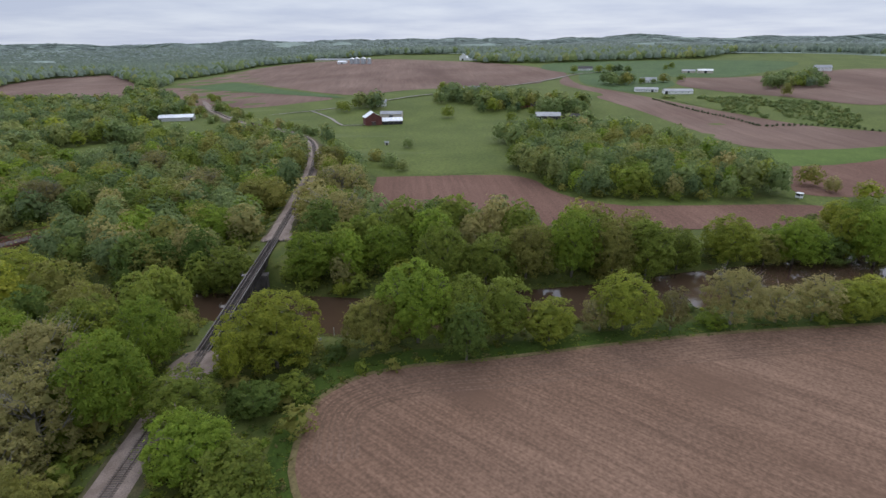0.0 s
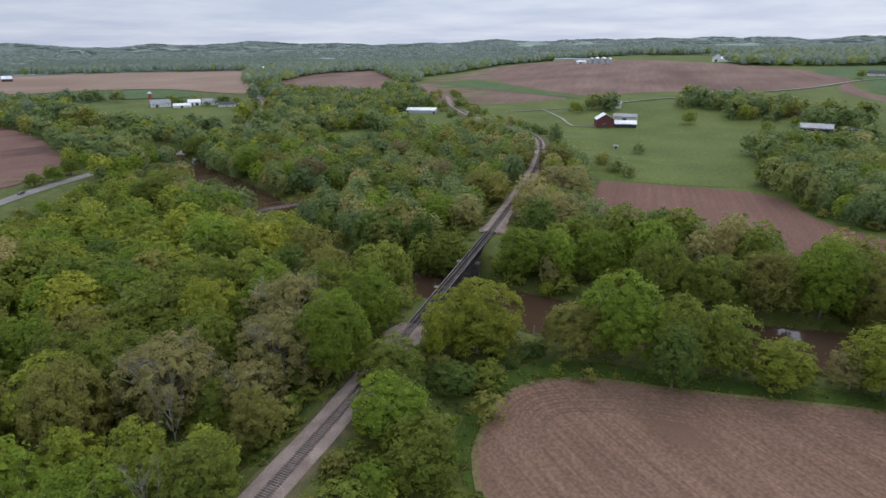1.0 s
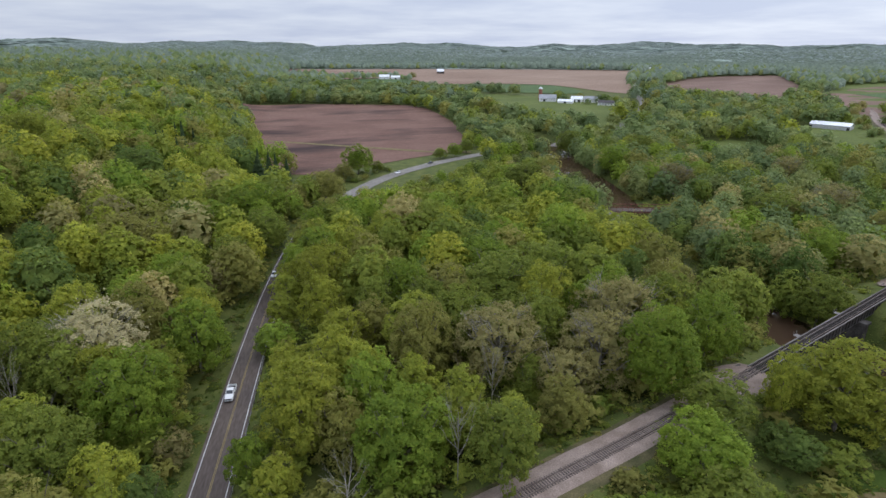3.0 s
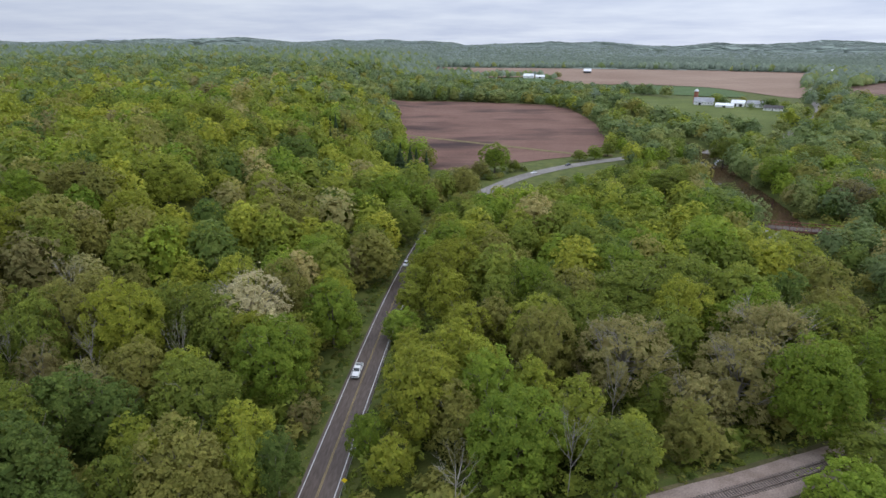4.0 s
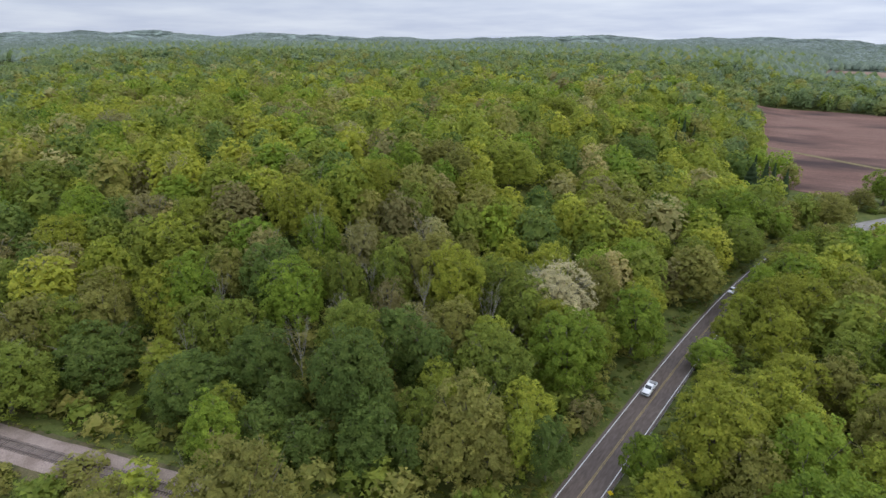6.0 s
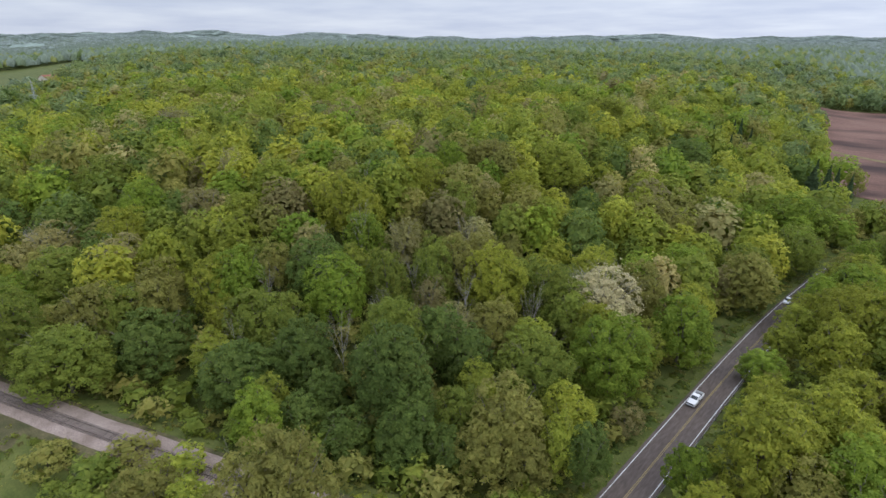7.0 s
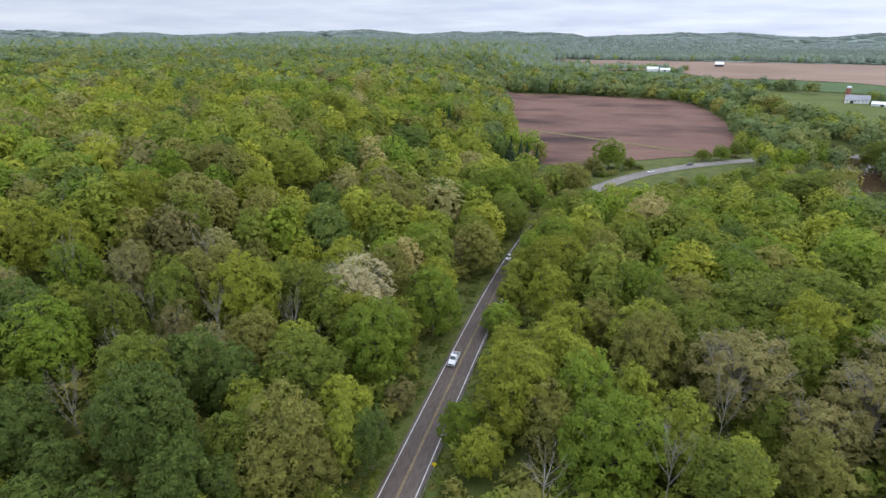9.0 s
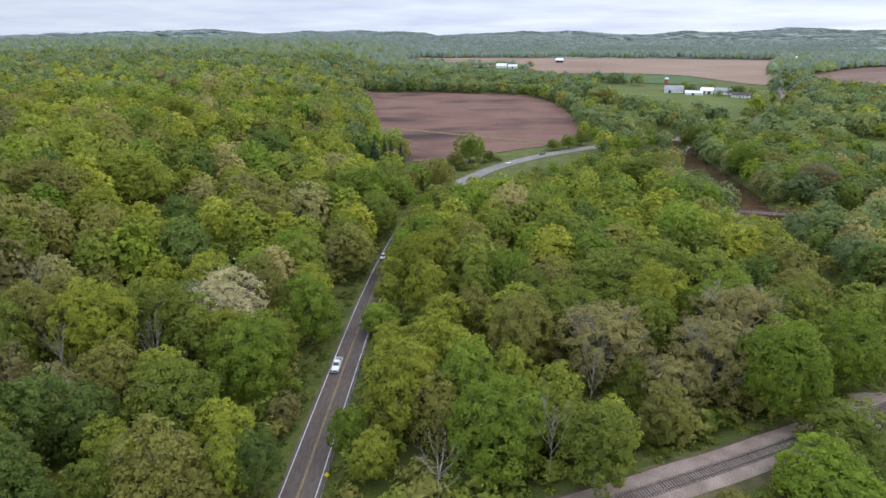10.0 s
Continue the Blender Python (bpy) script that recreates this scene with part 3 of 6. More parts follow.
def track_run(keep, name_bank, name_bed):
    """Bank and ballast bed along part of the track."""
    line, nrm = TRACK[keep], tr_n[keep]
    offs = [(-9.0, None), (-4.6, RAIL_Z - 0.9), (4.9, RAIL_Z - 0.9), (9.0, None)]
    cols = [line + nrm * o for o, _ in offs]
    zs = np.stack([terrain(c[:, 0], c[:, 1]) - 0.4 if h is None else np.full(len(c), h) for c, (_, h) in zip(cols, offs)], 1)
    low = np.minimum(zs[:, [0, 3]], RAIL_Z - 1.2)
    zs[:, 0], zs[:, 3] = low[:, 0], low[:, 1]
    tagged(grid_mesh(name_bank, np.stack([c[:, 0] for c in cols], 1), np.stack([c[:, 1] for c in cols], 1), zs, EARTH), "railway bank of earth, grass and dry weeds", "", "", "structure")
    offs = [(-3.2, -0.92), (-1.8, -0.28), (2.0, -0.28), (3.9, -0.75), (4.5, -0.95)]
    cols = [line + nrm * (o + 0.25 * waves(line[:, 0], line[:, 1] + 40 * o, 7))[:, None] if abs(o) > 2.4 else line + nrm * o for o, _ in offs]
    zs = np.stack([np.full(len(line), RAIL_Z + h) for _, h in offs], 1)
    tagged(grid_mesh(name_bed, np.stack([c[:, 0] for c in cols], 1), np.stack([c[:, 1] for c in cols], 1), zs, BALLAST), "grey crushed-stone ballast bed", "", "", "structure")


along = TRACK @ np.array([0.913, 0.408])
a_end, b_end = BRIDGE_A @ np.array([0.913, 0.408]), BRIDGE_B @ np.array([0.913, 0.408])
track_run(along < a_end + 1, "embankment_west", "ballast_west")
track_run(along > b_end - 1, "embankment_east", "ballast_east")

for end, s_, name in ((BRIDGE_A, -1, "ballast_pad_west"), (BRIDGE_B, 1, "ballast_pad_east")):
    run_ = (BRIDGE_B - BRIDGE_A) / np.linalg.norm(BRIDGE_B - BRIDGE_A) * s_
    side_ = np.array([-run_[1], run_[0]])
    px_, py_, pz_ = [], [], []
    for a_, wide_, drop_ in ((0.9, 4.4, 1.0), (2.5, 5.6, 1.3), (6.0, 6.4, 1.9), (10.0, 5.6, 2.0), (15.0, 4.4, 1.6), (20.0, 3.6, 1.2)):
        cols_ = [(-wide_ - 2.5, -drop_ - 2.2), (-wide_, -0.62 - 0.25 * drop_), (-2.2, -0.33), (2.2, -0.33), (wide_, -0.62 - 0.25 * drop_), (wide_ + 2.5, -drop_ - 2.2)]
        at_ = [end + run_ * (a_ + 0.35 * math.sin(3 * a_ + 2 * o)) + side_ * (o + 0.3 * math.sin(5 * a_ + o)) for o, _ in cols_]
        px_.append([p[0] for p in at_]), py_.append([p[1] for p in at_]), pz_.append([RAIL_Z + h for _, h in cols_])
    pad_ = [np.array(v)[:, ::int(s_)] for v in (px_, py_, pz_)]
    tagged(grid_mesh(name, *pad_, BALLAST), "flared pad of grey gravel behind the bridge abutment", "", "", "structure")

railway = thing("railway_track", pose(0, 0, 0), "single railway track with worn wooden ties on ballast", "railway track")


def rail(shift):
    bm = bmesh.new()
    prev = None
    for p, n in zip(TRACK, tr_n):
        ring = []
        for o, h in ((-0.07, -0.17), (-0.045, 0.0), (0.045, 0.0), (0.07, -0.17)):
            q = p + n * (shift + o)
            ring.append(bm.verts.new((q[0], q[1], RAIL_Z + h)))
        if prev:
            for k in range(3):
                bm.faces.new((prev[k], prev[k + 1], ring[k + 1], ring[k]))
        prev = ring
    bmesh.ops.recalc_face_normals(bm, faces=bm.faces[:])
    return bm


part("rail", rail(0.755), RAIL, railway, "dull steel rail")
part("rail", rail(-0.755), RAIL, railway, "dull steel rail")

tie_me = bpy.data.meshes.new("tie")
bm = boxed(-0.12, -1.3, -0.09, 0.12, 1.3, 0.09, bevel=0.015)
bm.to_mesh(tie_me)
bm.free()
tie_me.materials.append(TIE)
tie_me_dark = bpy.data.meshes.new("bridge_tie")
bm = boxed(-0.1, -1.75, -0.1, 0.1, 1.75, 0.07, bevel=0.015)
bm.to_mesh(tie_me_dark)
bm.free()
tie_me_dark.materials.append(TIMBER_DARK)
seg = np.linalg.norm(np.diff(TRACK, axis=0), axis=1)
dist = np.concatenate([[0], np.cumsum(seg)])
rng = np.random.default_rng(5)
rest, over_water = [], []
count = 0
for s in np.arange(2, dist[-1] - 2, 0.56):
    k = min(np.searchsorted(dist, s) - 1, len(TRACK) - 2)
    p = TRACK[k] + (TRACK[k + 1] - TRACK[k]) * (s - dist[k]) / seg[k]
    if p[0] > 520 or p[0] < -160:
        continue
    turn = math.atan2(tr_t[k][1], tr_t[k][0]) + rng.normal(0, 0.025)
    m = Matrix.LocRotScale((p[0], p[1], RAIL_Z - 0.26 + rng.normal(0, 0.012)), Euler((0, 0, turn)), (rng.uniform(0.85, 1.1), rng.uniform(0.95, 1.05), 1))
    if (24 < p[0] < 92 or -118 < p[0] < -68) and count < 300:
        t = new("tie", tie_me)
        t.matrix_basis, t.parent = m, railway
        count += 1
    elif BRIDGE_A[0] < p[0] < BRIDGE_B[0]:
        over_water.append(m)
    else:
        rest.append(m)
# the bridge's own ties are longer and darker, set apart with the water showing between
for m in over_water:
    t = new("bridge_tie", tie_me_dark)
    t.matrix_basis, t.parent = m, railway
bm = bmesh.new()
for m in rest:
    c, s_ = m.translation, m.to_scale()
    ax, ay = m.col[0].to_3d(), m.col[1].to_3d()
    top = [bm.verts.new(c + ax * i * 0.12 + ay * j * 1.3 + Vector((0, 0, 0.09))) for i, j in ((-1, -1), (1, -1), (1, 1), (-1, 1))]
    low = [bm.verts.new(v.co - Vector((0, 0, 0.2))) for v in top]
    bm.faces.new(top)
    for k in range(4):
        bm.faces.new((low[k], low[(k + 1) % 4], top[(k + 1) % 4], top[k]))
tagged(part("tie_run", bm, TIE, railway, "run of worn wooden ties"), kind="stuff")

# railway bridge over the river
vec = BRIDGE_B - BRIDGE_A
span = float(np.linalg.norm(vec))
bridge = thing("railway_bridge", pose(BRIDGE_A[0], BRIDGE_A[1], RAIL_Z, 0, 0, math.degrees(math.atan2(vec[1], vec[0]))), "dark steel girder railway bridge with stone abutments", "bridge")
for y in (-1.35, 1.35):
    girder = part("girder", boxed(-0.3, y - 0.05, -3.0, span + 0.3, y + 0.05, -0.45), STEEL_DARK, bridge, "dark steel plate girder")
    for z0, z1 in ((-0.47, -0.40), (-3.05, -2.98)):
        part("flange", boxed(-0.3, y - 0.26, z0, span + 0.3, y + 0.26, z1), STEEL_DARK, girder)
    for x in np.arange(0.5, span, 2.0):
        part("stiffener", boxed(x - 0.05, y - 0.22, -2.97, x + 0.05, y + 0.22, -0.48), STEEL_DARK, girder)
for x in np.arange(1.0, span, 4.0):
    part("cross_brace", boxed(x - 0.1, -1.3, -1.6, x + 0.1, 1.3, -1.3), STEEL_DARK, bridge)
for y in (-1.62, 1.62):
    part("guard_timber", boxed(-1, y - 0.13, -0.17, span + 1, y + 0.13, 0.03), TIMBER_GREY, bridge, "weathered grey guard timber")
for y in (-0.42, 0.42):
    part("guard_rail_inner", boxed(-3, y - 0.05, -0.17, span + 3, y + 0.05, -0.02), STEEL_DARK, bridge)
for x in (span * 0.30, span * 0.58):
    part("refuge_platform", boxed(x - 0.8, 1.76, -0.3, x + 0.8, 3.1, -0.18, bevel=0.02), TIMBER_GREY, bridge, "small plank refuge beside the track")
    for k in (-0.7, 0.7):
        part("refuge_post", boxed(x + k - 0.05, 3.0, -0.3, x + k + 0.05, 3.1, 0.8), TIMBER_GREY, bridge)
for x in (span * 0.33, span * 0.67):
    bm = bmesh.new()
    box(bm, x - 1.3, -3.2, -14, x + 1.3, 3.6, -3.6, bevel=0.25)
    box(bm, x - 1.6, -3.5, -3.9, x + 1.6, 3.9, -3.08, bevel=0.1)
    part("pier", bm, STONE, bridge, "stone bridge pier")
for x, s_ in ((0.0, -1), (span, 1)):
    ab = part("abutment", boxed(min(x, x + s_ * 2.4), -3.6, -12, max(x, x + s_ * 2.4), 3.9, -3.08, bevel=0.1), STONE, bridge, "blackened stone abutment")
    part("back_wall", boxed(min(x + s_ * 0.9, x + s_ * 2.4), -3.6, -3.2, max(x + s_ * 0.9, x + s_ * 2.4), 3.9, -0.55, bevel=0.05), STONE, bridge)
    for y0, y1 in ((-7.5, -3.5), (3.8, 7.8)):
        bm = bmesh.new()
        steps = 4
        for k in range(steps):
            ya, yb = y0 + (y1 - y0) * k / steps, y0 + (y1 - y0) * (k + 1) / steps
            near = (k if y0 > 0 else steps - 1 - k)
            box(bm, min(x + s_ * 0.2, x + s_ * 1.6), ya, -12, max(x + s_ * 0.2, x + s_ * 1.6), yb, -1.1 - near * 0.8, bevel=0.06)
        part("wing_wall", bm, STONE, bridge, "stepped stone wing wall")

# ---- trees ----
def leaf_sprays(rng, centres, normals, size, mass=None, ragged=0.5, grain=0.5):
    """Ragged, slightly folded leaf sprays about the given places: corners, and the way the foliage faces there."""
    n = len(centres)
    out = normals / (np.linalg.norm(normals, axis=1)[:, None] + 1e-9)
    nrm = out + rng.normal(0, ragged, (n, 3))
    nrm /= np.linalg.norm(nrm, axis=1)[:, None] + 1e-9
    u = np.cross(nrm, rng.normal(0, 1, (n, 3)))
    u /= np.linalg.norm(u, axis=1)[:, None] + 1e-9
    v = np.cross(nrm, u)
    s = size * rng.uniform(0.55, 1.25, (n, 1))
    fold = nrm * s * rng.uniform(-0.28, 0.28, (n, 1))
    q = np.stack([centres - u * s * rng.uniform(0.45, 0.8, (n, 1)) - v * s * rng.uniform(0.2, 0.45, (n, 1)) + fold,
                  centres + u * s * rng.uniform(0.45, 0.8, (n, 1)) - v * s * rng.uniform(0.2, 0.45, (n, 1)) + fold, centres + v * s * rng.uniform(0.45, 0.85, (n, 1))], 1)
    face = nrm * grain + (out if mass is None else mass) * (1 - grain)
    face /= np.linalg.norm(face, axis=1)[:, None] + 1e-9
    return q.reshape(-1, 3), np.repeat(face, 3, axis=0)


def crown_lobes(rng, height, wide, base, count):
    """Rounded masses that make up a far crown: centres and radii."""
    c, r = [], []
    for k in range(count):
        v = (k + rng.uniform(0.1, 0.9)) / count
        a = k * 2.4 + rng.uniform(-0.6, 0.6)
        z = base + (height - base) * (0.08 + 0.76 * v)
        reach = 0.40 * wide * math.sqrt(max(0.05, 1 - (1.2 * v - 0.32) ** 2)) * rng.uniform(0.5, 1.12)
        rad = wide * rng.uniform(0.55, 1.0) * (0.92 / math.sqrt(count)) * (1.1 - 0.25 * v)
        c.append((reach * math.cos(a), reach * math.sin(a), min(z, height - rad * rng.uniform(0.75, 1.3))))
        r.append(rad)
    for f in (0.35, 0.62):
        c.append((0, 0, base + f * (height - base)))
        r.append(wide * 0.25)
    return np.array(c), np.array(r)


def crown_shell(c, r, mid, around, up, rng, fill, low):
    """The closed outer surface of a crown's lobes, as seen from its middle, with the way each corner faces."""
    a = np.arange(around + 1) / around * 2 * math.pi
    e = np.radians(np.linspace(low, 90, up + 1))
    d = np.stack([np.outer(np.cos(e), np.cos(a)), np.outer(np.cos(e), np.sin(a)), np.outer(np.sin(e), np.ones(around + 1))], -1)
    rel = c - mid
    along_ = d @ rel.T
    under = np.maximum(r**2 - (rel**2).sum(1) + along_**2, 0)
    reach = np.where(under > 0, along_ + np.sqrt(under), 0.3)
    # a loose inner mass closes the gaps between the lobes
    body = 1 / np.sqrt((d[..., 0] ** 2 + d[..., 1] ** 2) / fill[0] ** 2 + d[..., 2] ** 2 / fill[1] ** 2)
    k = reach.argmax(-1)
    far = np.maximum(reach.max(-1), body)[..., None]
    pts = mid + d * far
    lobe = (mid + d * far - c[k]) / r[k][..., None]
    face = lobe * 0.3 + d * 0.3 + np.array([0, 0, 0.55])
    face /= np.linalg.norm(face, axis=-1)[..., None]
    jig = rng.normal(0, 0.05, pts.shape) * far
    jig[:, -1] = jig[:, 0]
    jig[-1] = jig[-1, 0]
    pts = pts + jig
    pick = lambda g: np.stack([g[:-1, :-1], g[:-1, 1:], g[1:, 1:], g[:-1, :-1], g[1:, 1:], g[1:, :-1]], 2).reshape(-1, 3)
    return pick(pts), pick(face)


def crown_sprays(seed, height=16.0, wide=12.0, base=1.6, clumps=44, n=2700, size=0.5, kind="round", inner=150, inner_size=1.5, dome=0.5, grain=0.5, uneven=1.0, lit=0.1):
    """A crown: many clumps of leaf sprays set about an uneven dome, shelf over shelf, round a loose inner mass."""
    rng = np.random.default_rng(seed)
    mid = np.array([0, 0, base + 0.40 * (height - base)])
    half = np.array([0.5 * wide, 0.5 * wide, 0.6 * (height - base)])
    k = np.arange(clumps) + 0.5
    up = 1 - (1.72 if kind == "tall" else 1.6) * k / clumps
    az = k * 2.39996 + rng.normal(0, 0.25, clumps)
    flat = np.sqrt(1 - up**2)
    d = np.stack([flat * np.cos(az), flat * np.sin(az), up], -1)
    # a few great boughs push the dome out, and leave bays between them
    bough = rng.normal(0, 1, (9, 3))
    bough /= np.linalg.norm(bough, axis=1)[:, None]
    swell = np.clip(d @ bough.T, 0, 1) ** 6
    reach = 0.80 + uneven * (0.24 * swell.max(1) - 0.14 + rng.uniform(-0.08, 0.08, clumps))
    if kind == "tall":
        reach = reach * (1.0 - 0.22 * np.clip(d[:, 2], 0, 1) * flat - 0.10 * np.clip(-d[:, 2], 0, 1))
    c = mid + d * half * reach[:, None]
    c[:, 2] = np.maximum(c[:, 2], base + 0.1 * (height - base))
    airy = kind == "airy"
    r = wide * rng.uniform(0.10, 0.155, clumps) * (34 / clumps) ** 0.4 * (0.85 if airy else 1.0)
    parts = []
    if inner:
        e = rng.normal(0, 1, (inner, 3))
        e /= np.linalg.norm(e, axis=1)[:, None]
        e[:, 2] = np.where(e[:, 2] < -0.6, -e[:, 2], e[:, 2])
        p = mid + e * half * (0.56 * np.where(rng.uniform(0, 1, (inner, 1)) < 0.8, 1, 0.7) + rng.uniform(-0.06, 0.06, (inner, 1)))
        parts.append(leaf_sprays(rng, p, e + np.array([0, 0, 0.3]), inner_size, ragged=0.35, grain=0.5 * grain))
    if n:
        pick = rng.choice(clumps, n, p=r**2 / (r**2).sum())
        lean = d[pick] * 0.75 + np.array([0, 0, 0.55])
        w = rng.normal(0, 0.75, (n, 3)) + lean
        w /= np.linalg.norm(w, axis=1)[:, None]
        deep = rng.uniform(0.45, 1.0, (n, 1)) ** (0.6 if airy else 0.4)
        p = c[pick] + w * r[pick][:, None] * deep * np.array([1.08, 1.08, 0.8])
        p += np.where(rng.uniform(0, 1, (n, 1)) < 0.14, rng.normal(0, 0.042 * wide, (n, 3)), 0)
        mass = w * (1.05 - dome) + d[pick] * dome + np.array([0, 0, lit])
        mass /= np.linalg.norm(mass, axis=1)[:, None]
        parts.append(leaf_sprays(rng, p, w * 0.6 + np.array([0, 0, 0.9 * grain]), size, mass, 0.5, grain))
    return np.concatenate([x[0] for x in parts]), np.concatenate([x[1] for x in parts])


def far_crown(seed, skin, lobes, low):
    """A crown so far off that its outer surface alone tells."""
    rng = np.random.default_rng(seed)
    c, r = crown_lobes(rng, 16.0, 12.0, 1.6, lobes)
    return crown_shell(c, r, np.array([0, 0, 7.6]), *skin, rng, (4.4, 6.4), low)


def conifer_sprays(seed, height=15.0, wide=6.0, n=700, size=0.8):
    rng = np.random.default_rng(seed)
    v = rng.uniform(0, 1, n) ** 0.7
    tier = 0.86 + 0.14 * np.sin(v * 46)
    a = rng.uniform(0, 2 * math.pi, n)
    rad = 0.5 * wide * v * tier * rng.uniform(0.8, 1.05, n)
    p = np.stack([rad * np.cos(a), rad * np.sin(a), height - v * (height - 1.0)], -1)
    d = np.stack([np.cos(a), np.sin(a), np.full(n, 0.5)], -1)
    return leaf_sprays(rng, p, d, size)


def limbs(seed, height, wide, base, trunk_r, count=9, twigs=2):
    """A tapered trunk, forking limbs and twigs."""
    rng = random.Random(seed)
    bm = bmesh.new()
    lean = Vector((rng.uniform(-0.5, 0.5), rng.uniform(-0.5, 0.5), 0))
    top = lean + Vector((0, 0, height * 0.72))
    mid = lean * 0.4 + Vector((0, 0, max(base, height * 0.28)))
    tube(bm, (0, 0, -0.6), mid, trunk_r, trunk_r * 0.72, 7)
    tube(bm, mid, top, trunk_r * 0.72, trunk_r * 0.2, 6)
    for k in range(count):
        f = rng.uniform(0.0, 0.8)
        a = k * 2.4 + rng.uniform(-0.4, 0.4)
        s = mid.lerp(top, f)
        reach = wide * rng.uniform(0.28, 0.44) * (1 - 0.45 * f)
        e = s + Vector((math.cos(a) * reach, math.sin(a) * reach, (height - s.z) * rng.uniform(0.35, 0.8)))
        bend = s.lerp(e, 0.5) + Vector((math.cos(a), math.sin(a), -0.3)) * reach * 0.15
        r0 = trunk_r * 0.42 * (1 - 0.5 * f)
        tube(bm, s, bend, r0, r0 * 0.7, 5)
        tube(bm, bend, e, r0 * 0.7, r0 * 0.2, 4)
        for j in range(twigs):
            s2 = bend.lerp(e, rng.uniform(0.0, 0.85))
            a2 = a + rng.uniform(-1.3, 1.3)
            e2 = s2 + Vector((math.cos(a2), math.sin(a2), rng.uniform(0.2, 1.0))) * wide * rng.uniform(0.08, 0.2)
            tube(bm, s2, e2, r0 * 0.3, r0 * 0.08, 3)
    return bm


def tree_model(name, seed, kind, n, size, height=16.0, wide=12.0, base=1.6, clumps=44, bark=None, twigs=2, limb_count=9, trunk_r=0.32, inner=150, inner_size=1.5):
    """A tree to copy: trunk with limbs, and a crown."""
    root = new(name)
    bm = limbs(seed, height, wide, base, trunk_r, limb_count, twigs)
    part("trunk", bm, bark or BARK, root)
    if n:
        q = conifer_sprays(seed, height, wide, n, size) if kind == "conifer" else crown_sprays(seed, height, wide, base, clumps, n, size, kind, inner, inner_size)
        crown = new("crown", sprays("crown", q[0], [LEAVES["mid"]], normals=q[1]))
        crown.parent = root
    return root


MODELS = {
    "round": [tree_model("tree", s, "round", 6000, 0.36, clumps=96, inner=420, inner_size=1.05) for s in (11, 12, 13, 14)],
    "tall": [tree_model("tree", s, "tall", 5200, 0.35, wide=10.0, clumps=86, inner=380, inner_size=1.0) for s in (21, 22, 23)],
    "airy": [tree_model("tree", s, "airy", 5600, 0.29, clumps=110, bark=BARK_PALE, twigs=4, limb_count=14, inner=120) for s in (31, 32, 33)],
    "great": [tree_model("tree", s, "round", 13000, 0.43, height=24.0, wide=21.0, base=2.0, clumps=190, trunk_r=0.5, limb_count=10, inner=800, inner_size=1.35) for s in (15, 16, 17)],
    "great_airy": [tree_model("tree", s, "airy", 13500, 0.36, height=24.0, wide=22.0, base=3.0, clumps=210, bark=BARK_PALE, twigs=6, limb_count=22, trunk_r=0.55, inner=160, inner_size=2.0) for s in (34, 35)],
    "shrub": [tree_model("shrub", s, "round", 1100, 0.31, height=6.0, wide=6.0, base=0.4, clumps=22, trunk_r=0.1, twigs=1, limb_count=4, inner=70, inner_size=0.9) for s in (41, 42)],
    "conifer": [tree_model("conifer", 51, "conifer", 2000, 0.6, wide=6.5, limb_count=0)],
    "dead": [tree_model("dead_tree", s, "dead", 0, 0, bark=BARK_PALE, twigs=7, limb_count=13, trunk_r=0.17) for s in (61, 62)],
}
SIZE = {"round": (16.0, 12.0), "tall": (16.0, 10.0), "airy": (16.0, 12.0), "great": (24.0, 21.0), "great_airy": (24.0, 22.0), "shrub": (6.0, 6.0), "conifer": (15.0, 6.5), "dead": (16.0, 12.0)}
SHAPE = {"bright": "round", "mid": "round", "dark": "round", "yellow": "round", "spring": "round", "lime": "tall", "olive": "round", "pale": "airy", "blossom": "airy", "silver": "airy", "rust": "airy", "conifer": "conifer"}
TREE_WORDS = {
    "bright": "broadleaf tree with fresh bright green crown", "mid": "broadleaf tree with full green crown", "dark": "broadleaf tree with dense dark green crown",
    "yellow": "broadleaf tree with yellow-green spring crown", "spring": "broadleaf tree with fresh yellowish-green leaves", "lime": "slender tree with lime green foliage", "olive": "broadleaf tree with dull olive young leaves",
    "pale": "tall tree with pale budding twigs and bare limbs", "blossom": "tree covered in cream white blossom", "silver": "tree with silvery grey young leaves",
    "rust": "tree with russet young leaves", "conifer": "dark green conifer standing among broadleaf trees", "dead": "bare dead tree with pale grey branches",
    "dull": "broadleaf tree with hazed green crown"}


def plant(x, y, height, wide, species, rng, shape=None, group="trees of the wood"):
    """One tree at its place."""
    shape = shape or ("dead" if species == "dead" else SHAPE[species])
    if height <= 7:
        shape = "shrub"
    elif wide > 16.5 and shape in ("round", "tall", "airy"):
        shape = "great_airy" if shape == "airy" else "great"
    model = MODELS[shape][int(rng.integers(len(MODELS[shape])))]
    h0, w0 = SIZE[shape]
    m = Matrix.LocRotScale((x, y, ground_z(x, y) - 0.2), Euler((0, 0, rng.uniform(0, 6.28))), (wide / w0, wide / w0, height / h0))
    ob = copy_thing(model, m)
    for c in ob.children:
        if c.name.startswith("crown"):
            c.material_slots[0].link = "OBJECT"
            c.material_slots[0].material = LEAVES[species]
    word = "green leafy shrub at the wood's edge" if shape == "shrub" else TREE_WORDS[species]
    return tagged(ob, word, "shrub" if shape == "shrub" else "tree", "shrubs of the bank" if shape == "shrub" else group)


